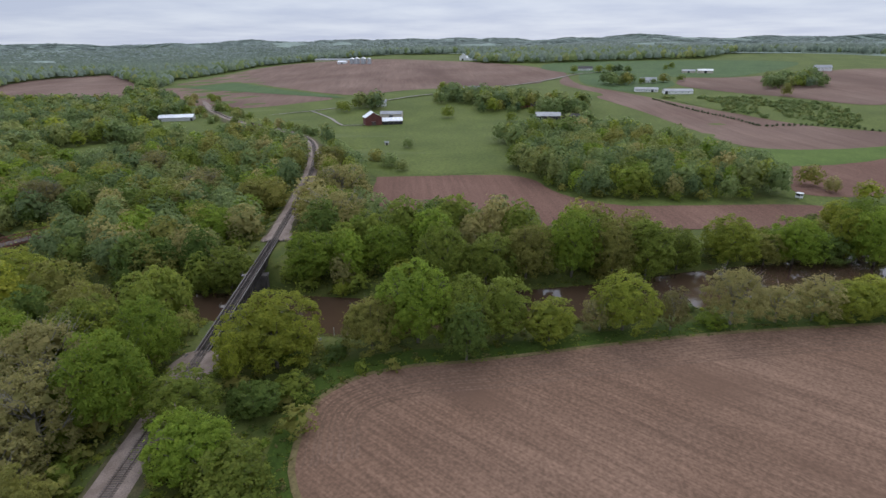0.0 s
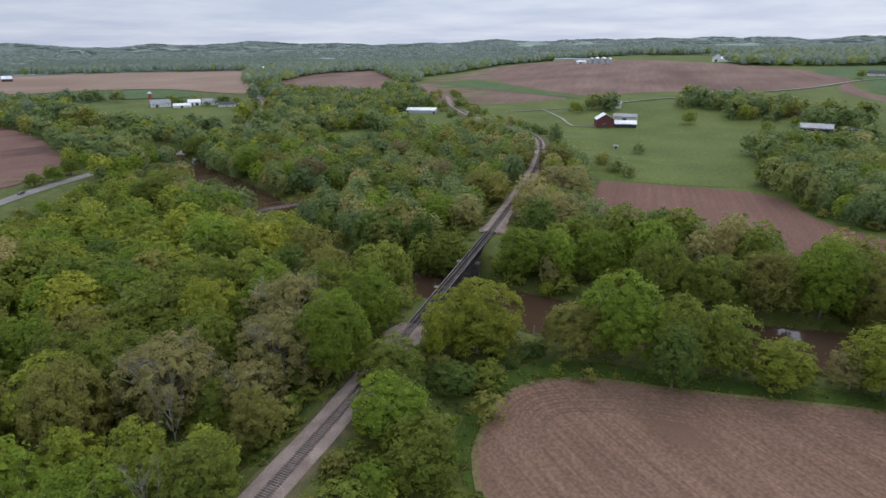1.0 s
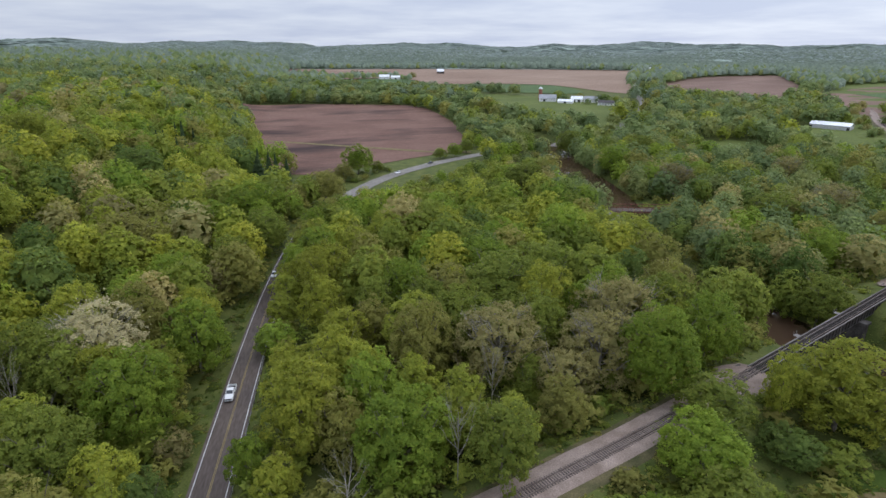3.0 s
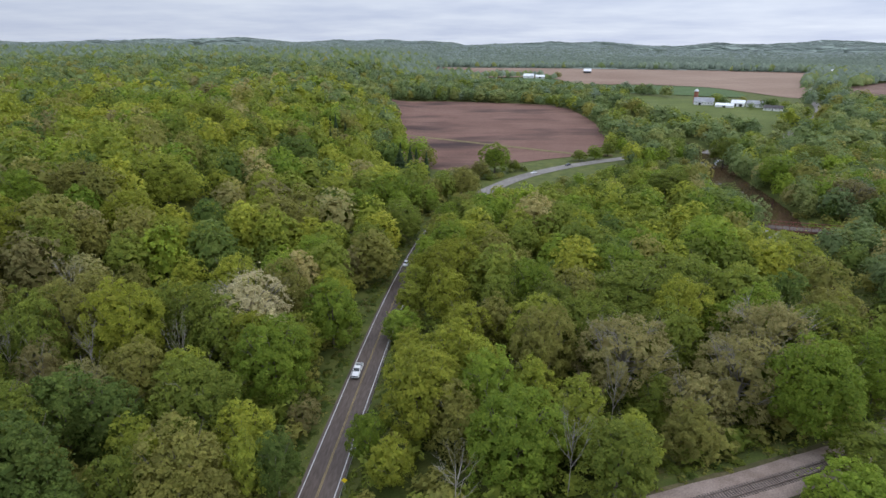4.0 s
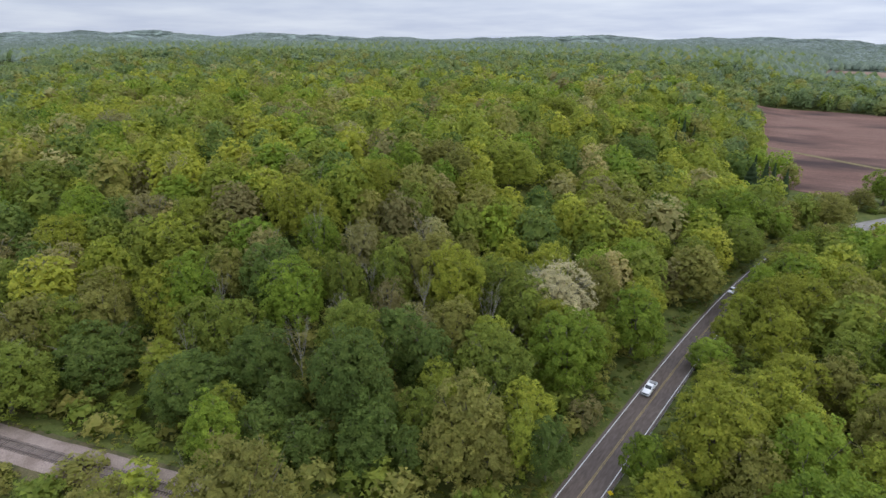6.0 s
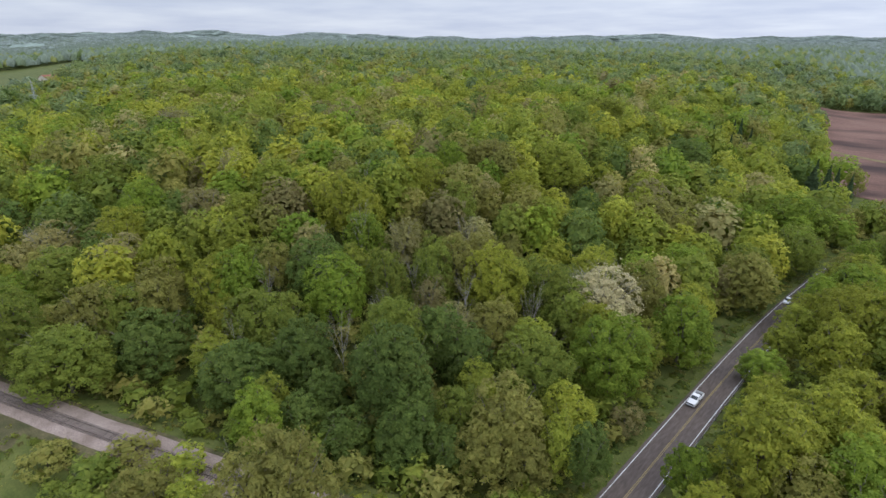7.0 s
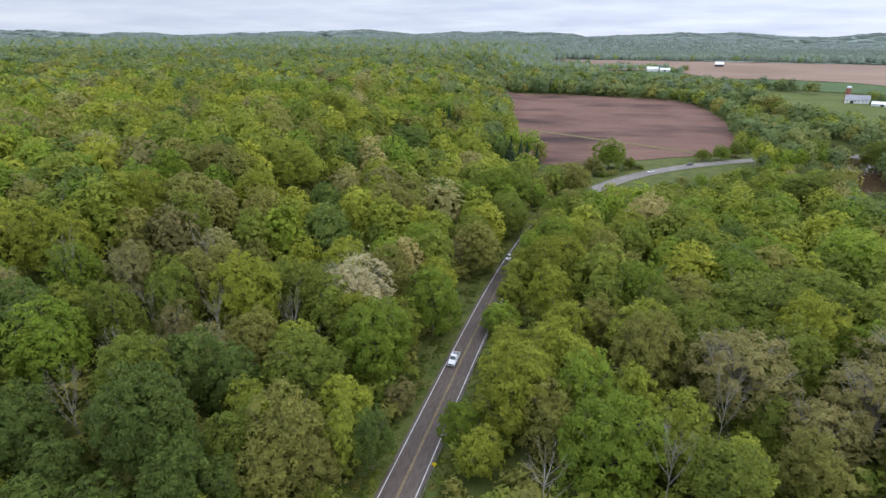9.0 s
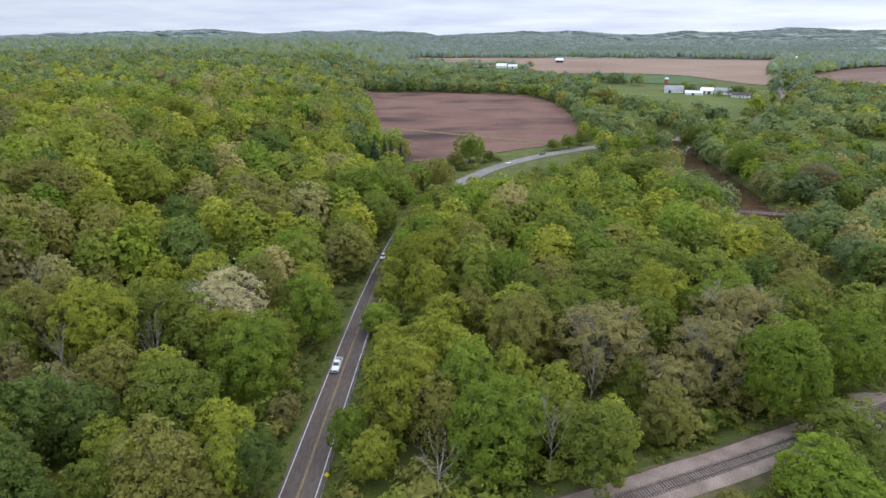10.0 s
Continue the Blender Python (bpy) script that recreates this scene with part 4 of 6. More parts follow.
# lower-detail crowns for the joined woods, in three sizes of leaf spray
LOW = {
    1: [crown_sprays(s, n=1900, size=0.58, kind=k, clumps=84, inner=200, inner_size=1.5, dome=0.6, grain=0.42, uneven=0.7, lit=0.15) for s, k in ((71, "round"), (72, "tall"), (73, "round"), (74, "round"), (75, "tall"))],
    2: [crown_sprays(s, n=500, size=0.82, kind=k, clumps=76, inner=70, inner_size=2.3, dome=0.75, grain=0.30, uneven=0.35, lit=0.32) for s, k in ((81, "round"), (82, "tall"), (83, "round"), (84, "tall"), (85, "round"))],
    3: [crown_sprays(s, n=120, size=1.55, kind=k, clumps=40, inner=24, inner_size=4.2, dome=0.85, grain=0.2, uneven=0.25, lit=0.4) for s, k in ((91, "round"), (92, "tall"), (93, "round"), (94, "tall"))],
    5: [crown_sprays(s, n=190, size=1.25, kind="round", clumps=16, inner=16, inner_size=4.0) for s in (64, 65, 66, 67)],
    7: [crown_sprays(s, n=26, size=3.2, kind="round", clumps=8, inner=0, dome=0.4) for s in (164, 165, 166)],
    6: [far_crown(s, (6, 1), 6, -8) for s in (195, 196, 197)],
    4: [far_crown(s, (6, 2), 8, -30) for s in (95, 96, 97, 98)],
}


def woods(name, rows, label):
    """Many trees as one mesh. Rows: x, y, height, width, species index, detail."""
    out, faces, idx, tone = [], [], [], []
    rng = np.random.default_rng(len(rows))
    zs = terrain(np.array([r[0] for r in rows]), np.array([r[1] for r in rows]))
    for (x, y, h, w, sp, lod), z in zip(rows, zs):
        q, f = LOW[lod][int(rng.integers(len(LOW[lod])))]
        a = rng.uniform(0, 6.28)
        ca, sa = math.cos(a), math.sin(a)
        out.append(np.stack([(q[:, 0] * ca - q[:, 1] * sa) * w / 12 + x, (q[:, 0] * sa + q[:, 1] * ca) * w / 12 + y, q[:, 2] * h / 16 + z - (0.4 if lod != 6 else 0.5 * h)], -1))
        faces.append(np.stack([f[:, 0] * ca - f[:, 1] * sa, f[:, 0] * sa + f[:, 1] * ca, f[:, 2]], -1))
        idx.append(np.full(len(q) // 3, sp))
        tone.append(np.full(len(q) // 3, rng.uniform(-1, 1) * (1.0 if lod < 3 or lod == 5 else 0.55)))
    ob = new(name, sprays(name, np.concatenate(out), [LEAVES[s] for s in SPECIES], np.concatenate(idx), np.concatenate(faces)))
    ob.data.attributes.new("tree_tone", "FLOAT", "FACE").data.foreach_set("value", np.concatenate(tone).astype(np.float32))
    return tagged(ob, label, "woods", "", "stuff")


# where trees stand
RIGHT = [(212, 114), (300, 160), (345, 240), (400, 300), (440, 420), (560, 560), (740, 760), (1050, 1150), (1550, 1200), (1550, -900), (250, -600), (150, -170), (186, -72), (232, -45), (228, 10)]
GROVES = [
    [(452, 118), (410, 92), (343, 78), (284, 34), (300, -20), (320, -72), (352, -66), (440, -35), (530, 35), (500, 85)],
    [(310, 160), (345, 200), (400, 262), (420, 250), (352, 190), (318, 150)],
    [(600, 330), (640, 320), (600, 290), (565, 300)], [(640, 250), (720, 260), (700, 130), (640, 120), (600, 180)],
    [(610, 110), (680, 115), (680, 60), (600, 70)],
    [(850, -135), (930, -150), (965, -225), (870, -215)], [(850, 70), (890, 75), (900, 40), (860, 30)],
    [(745, 760), (860, 860), (1180, 900), (1330, 740), (1550, 800), (1550, 1200), (1050, 1150)],
    [(1180, 340), (1300, 420), (1550, 450), (1550, -200), (1350, -100), (1290, 60), (1220, 200)],
]
OPEN = [f[1] for f in FIELDS] + [[(15, 66), (60, 86), (100, 104), (118, 66), (106, 62), (92, 66), (78, 62), (60, 40), (45, 0), (-25, 20)],
                                 [(270, 835), (420, 860), (400, 720), (374, 700)], [(-60, 345), (-34, 362), (30, 395), (95, 440), (112, 415), (95, 372), (38, 316), (8, 288), (-6, 300), (-40, 300)],
                                 [(110, 1240), (420, 1010), (446, 830), (374, 705), (270, 835), (180, 1065)], [(455, 470), (520, 480), (640, 400), (580, 350), (490, 410)], [(560, 260), (640, 290), (650, 190), (560, 160)],
                                 [(-1300, 340), (-1150, 330), (-800, 180), (-800, 90), (-1300, 150)], [(98, 98), (165, 126), (172, 112), (150, 96), (112, 78)]]


def may_grow(x, y):
    """Which places bear trees."""
    d = np.hypot(x, y)
    ok = np.ones(len(x), bool)
    right = inside(x, y, RIGHT)
    in_grove = np.zeros(len(x), bool)
    groves_far = np.zeros(len(x), bool)
    for k, g in enumerate(GROVES):
        in_grove |= inside(x, y, g)
        if k > 3:
            groves_far |= inside(x, y, g)
    ok &= ~right | in_grove
    for poly in OPEN:
        ok &= ~inside(x, y, poly) | groves_far
    far = d > 1500
    az = np.degrees(np.arctan2(-x, y))
    ok = np.where(far, waves(x + 300, y, 260) + 0.5 * waves(x, y, 90) > np.where(az < -45, -0.45, -0.75), ok)
    ok &= ~((az < 4) & (az > -45) & (d > 1400) & inside(x, y, TAN_NORTH))
    near = d < 1200
    ok &= ~(near & (away(x, y, RIVER[::2]) < np.where(y > 100, 10.5, 13.5)))
    ok &= away(x, y, ROAD) > np.where(x < -30, 9.0, 7.5)
    # the lower river's banks bear single trees alone
    ok &= ~(near & (y < 82) & (away(x, y, RIVER[RIVER[:, 1] < 95]) < 33))
    rail_d = away(x, y, TRACK[::4])
    ok &= rail_d > 8.0
    return ok


def candidates(r0, r1, gap, seed, az0=-113, az1=86):
    rng = np.random.default_rng(seed)
    g = np.arange(-1.42 * r1, 1.42 * r1, gap)
    x, y = np.meshgrid(g, g)
    x, y = x + (np.arange(len(g)) % 2)[:, None] * gap * 0.5, y
    x, y = (x + rng.uniform(-0.36, 0.36, x.shape) * gap).ravel(), (y + rng.uniform(-0.36, 0.36, y.shape) * gap).ravel()
    x, y = 0.883 * x - 0.469 * y, 0.469 * x + 0.883 * y
    d, az = np.hypot(x, y), np.degrees(np.arctan2(-x, y))
    k = (d >= r0) & (d < r1) & (az > az0) & (az < az1)
    x, y = x[k], y[k]
    k = may_grow(x, y)
    return x[k], y[k], rng


MIX_HILL = (["mid"] * 8 + ["bright"] * 5 + ["lime"] * 5 + ["yellow"] * 4 + ["olive"] * 5 + ["spring"] * 4 + ["dark"] * 3 + ["pale"] * 1 + ["silver"] * 1 + ["rust"] * 1)
# mixes for greater distances use leaves with haze in their colour
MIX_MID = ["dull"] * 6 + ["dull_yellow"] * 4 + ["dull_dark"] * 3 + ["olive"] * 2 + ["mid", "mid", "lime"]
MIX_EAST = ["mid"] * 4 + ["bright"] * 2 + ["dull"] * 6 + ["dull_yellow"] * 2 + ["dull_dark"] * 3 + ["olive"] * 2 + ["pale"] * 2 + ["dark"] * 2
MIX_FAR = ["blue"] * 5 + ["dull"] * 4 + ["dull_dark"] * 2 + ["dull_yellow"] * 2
MIX_LOW = ["mid"] * 9 + ["bright"] * 8 + ["lime"] * 4 + ["olive"] * 3 + ["dark"] * 3 + ["pale"] + ["yellow"] * 2 + ["spring"] * 2
EAST = [
    (-7.5, 164, 22.4, 20.4, "yellow"), (-9.4, 145.1, 19.8, 13.6, "yellow"), (-12.1, 95.2, 22.4, 15.9, "yellow"), (1.2, 107, 18.5, 12.5, "spring"), (13.7, 123.8, 22.4, 16.1, "lime"),
    (32.6, 110.9, 23.8, 23.6, "pale"), (66, 117, 26.4, 25, "pale"), (55.5, 104, 23.8, 21, "pale"), (92, 136, 20, 21, "olive"), (40, 88, 14, 11, "olive"), (7.3, 82.3, 22.4, 20.4, "bright"), (19.4, 89.3, 21.1, 13.8, "lime"),
    (-3, 68.3, 17.2, 10.4, "dead"), (-15.9, 81.4, 11, 9.8, "spring"), (23.5, 74.6, 17.2, 13.7, "mid"), (44.3, 97.9, 19, 15, "pale"), (41.5, 144.1, 23.8, 29.8, "mid"),
    (58.7, 153.4, 22.4, 26.6, "mid"), (-21.7, 87, 13, 8, "bright"), (-21.8, 135.6, 10, 11.8, "bright"),
]
WEST_ROAD = [
    (-59.6, 124.2, 24, 23.4, "blossom"), (-46.2, 105, 22.8, 19.6, "bright"), (-82, 107.5, 24, 18.8, "yellow"), (-93.7, 105.4, 21.6, 13, "olive"), (-108.1, 99.3, 20.4, 11.8, "silver"),
    (-54.9, 87.4, 22.8, 19.7, "mid"), (-49.2, 70.3, 21.6, 15.8, "olive"), (-40.2, 74.2, 18, 8, "lime"), (-58, 67.4, 16.8, 11, "mid"), (-73.1, 63.1, 24, 19.6, "dark"),
    (-35.7, 76.7, 15.6, 9.2, "dark"), (-37.4, 96.9, 7, 7.7, "rust"), (-99.5, 85.4, 20.4, 11.4, "mid"), (-94.8, 97.7, 20.4, 11.8, "mid"), (-39.6, 129.9, 21.6, 16.3, "bright"),
    (-97.1, 92.5, 18, 8.1, "dead"), (-92.5, 77.5, 16.8, 9.5, "dead"), (-77.8, 80.5, 19.2, 14, "dark"), (-68.8, 81.3, 19.2, 12.3, "dark"),
]
WEST_HILL = [
    (-123.3, 201.9, 22.8, 28.5, "lime"), (-115.1, 165.4, 21.6, 19, "yellow"), (-88.5, 160.8, 20.4, 17.5, "lime"), (-92.1, 223.8, 20.4, 21.5, "lime"), (-74.2, 189.6, 22.8, 28.5, "olive"),
    (-53.1, 164.1, 21.6, 16.7, "bright"), (-131.1, 131.6, 22.8, 19.4, "spring"), (-145.7, 159.1, 21.6, 16.6, "bright"), (-115, 130.3, 21.6, 14.6, "mid"), (-127.7, 101.7, 21.6, 13.7, "yellow"),
    (-140.3, 176.8, 21.6, 21.1, "olive"), (-54.6, 224.7, 20.4, 22, "bright"), (-70.1, 244.1, 20.4, 24, "lime"), (-58.1, 291.4, 19.2, 24, "lime"), (-33.8, 217.3, 19.2, 18.7, "mid"),
]
HILL_A = [
    (-195.6, 61.6, 21.6, 19.7, "bright"), (-183.5, 51.2, 21.6, 18.5, "yellow"), (-171.2, 44.9, 20.4, 16, "pale"), (-198.3, 34.2, 20.4, 19.1, "pale"), (-174.6, 72.9, 21.6, 15.9, "rust"),
    (-159.9, 78.8, 21.6, 16.9, "lime"), (-149.5, 70.6, 21.6, 16.1, "lime"), (-194.9, 93.6, 21.6, 11.7, "silver"), (-289.7, 114.3, 21.6, 17.6, "silver"), (-175.3, 99.1, 21.6, 12.6, "lime"),
    (-136.1, 99, 22.8, 17.3, "yellow"), (-231.9, 62.5, 21.6, 22.9, "mid"), (-127.1, 81.3, 20.4, 12.3, "pale"), (-158.3, 116.6, 20.4, 10.2, "silver"), (-174.4, 30.7, 21.6, 20.8, "mid"),
    (-147, 46, 20.4, 15, "olive"), (-121.3, 63.9, 20.4, 7.5, "dead"), (-112.7, 49.6, 18, 6.3, "dead"),
]
HILL_B = [
    (-169.3, 330.1, 22.8, 28.5, "lime"), (-106.1, 394, 20.4, 25.3, "conifer"), (-42.1, 341.5, 16.8, 15.8, "conifer"), (-54.9, 360.7, 16.8, 15.2, "conifer"), (-80.4, 360.1, 16.8, 15.3, "silver"),
    (-105.7, 352.5, 19.2, 22.8, "conifer"), (-41.8, 188.3, 18, 16.6, "mid"),
]
RAIL_WEST = [
    (-85.9, 23.7, 5, 11, "lime"), (-94.7, 13.2, 5, 11, "mid"), (-107, 9.4, 5, 9.1, "olive"), (-87.7, 18, 4, 8.8, "mid"), (-97.4, 20.5, 4, 8.8, "olive"),
    (-129.6, 36.8, 17.2, 21.5, "dark"), (-129.9, 19.4, 18.4, 21.9, "mid"), (-101.5, 44.8, 17.2, 19.3, "dark"), (-81.7, 46.9, 13.8, 10.5, "dark"), (-62.6, 57.5, 16.1, 11.8, "dark"),
    (-96, 56.9, 18.4, 16.7, "dark"), (-174.9, 19.2, 18.4, 19, "bright"),
]
RAIL_EAST = [
    (99.8, 82, 22.4, 24.5, "spring"), (86.5, 84.2, 15.8, 7.6, "spring"), (69, 81.3, 12.5, 15.5, "mid"), (47, 63, 8, 9, "bright"), (59.8, 70.9, 15, 17, "bright"),
    (58.5, 61.1, 14, 16.5, "mid"), (49.1, 61.7, 6, 8.7, "lime"), (82.7, 75.2, 8, 12.1, "dark"), (153.1, 103.4, 19.8, 21.8, "bright"), (193.8, 119.3, 23.8, 29.8, "pale"),
    (243.6, 144.2, 22.4, 28, "pale"), (288.4, 177.4, 18.5, 23.1, "olive"), (139.7, 129.8, 18.5, 19.5, "mid"), (90, 70.9, 7, 9.7, "mid"), (42.4, 63.2, 6, 9.5, "mid"),
    (280.7, 230, 18.5, 23.1, "olive"), (221.7, 214.2, 19.8, 24.8, "pale"), (181.5, 202.8, 19.8, 24.8, "mid"), (209.3, 171.3, 19.8, 24.8, "olive"), (167.4, 158.6, 18.5, 22, "bright"),
]
RIVER_NEAR = [
    (116.2, 63.1, 17.7, 17.4, "olive"), (123.9, 53, 24.9, 22.4, "bright"), (127.6, 39.3, 21.3, 18.3, "mid"), (134.6, 31.5, 19.5, 16.3, "mid"), (136.3, 19, 13.9, 16.3, "lime"),
    (149.7, 0.1, 18.4, 19.9, "lime"), (147.5, 6.2, 12.4, 12, "pale"), (154.2, -12.9, 14.8, 10.7, "rust"), (163.4, -29.4, 20, 18.8, "pale"), (169.3, -42, 13.3, 15.7, "pale"),
    (174, -52.4, 16.5, 15.2, "pale"), (179.6, -63.2, 11.9, 16.9, "lime"), (184.7, -71, 12.7, 17.5, "spring"), (161.6, -23.9, 3.6, 9.3, "bright"),
]
RIVER_FAR = [
    (187.7, 19.6, 26.6, 21.4, "bright"), (192.3, 6, 25.5, 19.7, "olive"), (199, -5.5, 26.7, 23.4, "mid"), (210, -16.4, 17.5, 16.8, "mid"), (222.3, -34.9, 20.2, 22.5, "lime"),
    (232.9, -58.9, 21.4, 23.1, "bright"), (228.1, -48.3, 14.1, 14.7, "olive"), (244.7, -78.7, 23.8, 16, "spring"), (241.7, -88.2, 26.2, 25.4, "bright"), (180, 34.5, 22.6, 20.9, "olive"),
    (168.5, 46, 23.9, 21.9, "mid"), (163.6, 59.8, 25.5, 21, "mid"), (166.3, 81.7, 20.9, 19, "bright"), (238.5, -71.4, 14.3, 15.6, "dark"),
    (272.2, -81.7, 14.9, 15, "spring"), (261.7, -88.1, 18.4, 20, "bright"),
]
WOOD_LEFT = [
    (102.8, 183.9, 25.8, 28.8, "lime"), (34.3, 224, 19.8, 21.6, "mid"), (42.4, 162.6, 22.4, 25.4, "bright"), (13.9, 204, 19.8, 19.6, "lime"), (20, 138, 21.1, 17, "mid"),
    (95.5, 289.1, 19.8, 24.8, "mid"), (177.8, 272, 19.8, 24.8, "rust"), (171.2, 329, 19.8, 24.8, "bright"), (205, 360.1, 21.1, 26.4, "mid"), (176.8, 419.1, 21.1, 26.4, "mid"),
    (203.8, 287.9, 17.2, 21.5, "bright"), (258.2, 283.6, 18.5, 23.1, "pale"), (7.2, 356.4, 19.8, 22.2, "bright"), (-11.8, 291, 18.5, 23.1, "olive"), (-101.2, 289.7, 22.4, 28, "dark"),
    (-42.5, 252.6, 22.4, 28, "bright"), (-50.9, 330.9, 17.2, 13.9, "conifer"),
]

FARM_TREES = [
    (564, 322, 14, 14, "mid"), (575, 335, 12, 12, "lime"), (590, 322, 13, 13, "mid"), (564, 200, 15, 15, "mid"), (632, 150, 12, 7, "conifer"),
    (617, 136, 14, 8, "conifer"), (784, -153, 18, 14, "olive"), (1033, 131, 15, 14, "mid"), (510, 523, 14, 13, "bright"), (511, 454, 11, 16, "dark"),
    (520, 440, 10, 14, "mid"), (300, 765, 16, 22, "mid"), (345, 712, 15, 16, "dark"), (355, 700, 13, 16, "mid"), (330, 760, 12, 14, "olive"), (640, 165, 13, 12, "dull"), (655, 158, 12, 12, "dull_dark"), (668, 118, 13, 12, "dull"), (640, 112, 12, 12, "dull_yellow"), (622, 95, 13, 13, "dull"), (606, 118, 11, 11, "mid"), (600, 140, 12, 12, "dull"), (615, 70, 13, 13, "dull"), (299, 741, 14, 15, "dull"), (338, 715, 14, 13, "dull_dark"), (322, 714, 9, 10, "dull"), (350, 682, 11, 12, "dull_dark"), (24, 1240, 20, 12, "conifer"), (34, 1238, 19, 12, "conifer"), (44, 1236, 18, 12, "conifer"), (150, 1230, 14, 20, "olive"),
]
EXTRA = [
    (-21, 150, 13, 10, "lime"), (-20.8, 163, 14, 11, "lime"), (-20.4, 174, 13, 10, "spring"), (-19.8, 186, 15, 11, "bright"), (-19, 200, 15, 11, "lime"), (-17.5, 213, 15, 11, "olive"),
    (-15.5, 225, 17, 13, "bright"), (-12, 238, 16, 13, "mid"), (-9, 250, 15, 13, "olive"), (-5.5, 262, 12, 11, "mid"), (-14, 210, 17, 14, "lime"), (-15, 198, 15, 12, "mid"), (-3, 272, 9, 9, "olive"), (-38, 240, 17, 14, "bright"), (-33, 258, 16, 13, "mid"), (-26, 276, 15, 13, "olive"),
    (143, 66, 10, 12, "mid"), (131, 60, 9, 11, "olive"),
    (97, 110, 6.5, 8, "mid"), (103, 115, 6, 8, "olive"), (109, 120, 6.5, 8, "mid"), (150, 108, 6, 8, "dark"), (158, 113, 6.5, 9, "mid"), (166, 119, 6.8, 9, "dark"), (172, 122, 6, 8, "olive"), (152, 139, 6.5, 8, "dark"), (160, 143, 6.8, 8, "mid"),
    (-62, 56, 13, 11, "dark"), (-50, 65, 15, 12, "olive"), (-56, 61, 12, 9, "dark"), (-44, 69, 14, 11, "olive"), (-72, 50, 13, 11, "dark"), (-66, 62, 15, 12, "dark"), (-84, 54, 14, 11, "dark"),
    (-2, 338, 12, 13, "olive"), (-12, 330, 10, 12, "olive"), (20, 362, 8, 9, "mid"), (68, 398, 9, 11, "mid"), (80, 405, 11, 12, "bright"), (92, 418, 12, 12, "mid"), (-10, 103, 18, 16, "yellow"), (-12, 195, 18, 16, "bright"), (-16, 119, 13, 12, "spring"), (-3, 128, 18, 15, "yellow"), (-14, 176, 17, 15, "spring"), (-4, 92, 17, 13, "olive"),
]
FARM_GROVES = [
    (900, 30, 16, 18, "dull"), (893, 14, 11, 12, "mid"), (896, -2, 9, 10, "dull"), (912, -16, 16, 20, "olive"), (930, -40, 12, 14, "mid"), (1044, 90, 15, 18, "mid"), (1046, 72, 17, 20, "mid"), (1040, 58, 17, 20, "conifer"),
    (1046, 42, 15, 16, "dark"), (1100, -20, 12, 10, "mid"), (1130, -30, 14, 12, "mid"), (560, 130, 12, 12, "mid"), (400, 175, 9, 10, "dull"),
    (330, 158, 11, 14, "dull"), (338, 172, 12, 12, "olive"), (322, 146, 9, 10, "dull_yellow"), (358, -90, 14, 16, "olive"),
    (345, -98, 11, 10, "pale"), (330, -110, 12, 14, "spring"),
]

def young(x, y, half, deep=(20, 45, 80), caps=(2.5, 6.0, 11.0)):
    """Belts of lower trees before a spot, to keep the camera's view clear."""
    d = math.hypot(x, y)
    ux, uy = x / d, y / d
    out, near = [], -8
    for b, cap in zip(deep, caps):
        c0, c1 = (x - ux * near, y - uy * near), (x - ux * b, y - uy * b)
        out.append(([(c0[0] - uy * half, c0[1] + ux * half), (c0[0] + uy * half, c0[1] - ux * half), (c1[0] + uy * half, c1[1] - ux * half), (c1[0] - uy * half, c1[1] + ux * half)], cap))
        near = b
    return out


# height caps fitted so trees leave the camera's line to open spots free
LOW_WOOD_FOR_VIEW = young(258, 517, 16) + young(385, 690, 16) + young(470, 870, 22) + young(312, 402, 26) + young(150, 345, 14) + young(127, 79, 8, (8, 16, 26), (1.5, 3.0, 6.0)) + young(190, -24, 24, (14, 26, 40), (2, 4.5, 8)) + [([(126, 240), (134, 226), (152, 222), (176, 222), (178, 240), (163, 250), (140, 254)], 4.0), ([(104, 222), (118, 214), (144, 250), (130, 262)], 14.0), ([(140, 15), (168, 15), (203, -35), (230, -85), (200, -90), (162, -30)], 6.0),
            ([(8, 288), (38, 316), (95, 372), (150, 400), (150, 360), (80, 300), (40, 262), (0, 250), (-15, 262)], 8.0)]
HILL_B = [r for r in HILL_B if r[4] != "conifer"] + [(r[0] + dx, r[1] + dy, r[2] * k, 6.5 * k, "conifer") for r in HILL_B if r[4] == "conifer" for dx, dy, k in ((0, 0, 1.0), (6, 3, 0.85), (-5, 4, 0.9))]
chosen = EXTRA + EAST + WEST_ROAD + WEST_HILL + HILL_A + HILL_B + RAIL_WEST + RAIL_EAST + RIVER_NEAR + RIVER_FAR + WOOD_LEFT
cx, cy, cw = (np.array([r[k] for r in chosen]) for k in (0, 1, 3))
rows, near_rows = [], []
BANDS = ((48, 215, 10.8, 1, 0), (215, 470, 12.6, 2, -1), (215, 470, 10.4, 2, 1), (470, 1050, 12.6, 3, 0), (1050, 1700, 11.5, 4, 0))
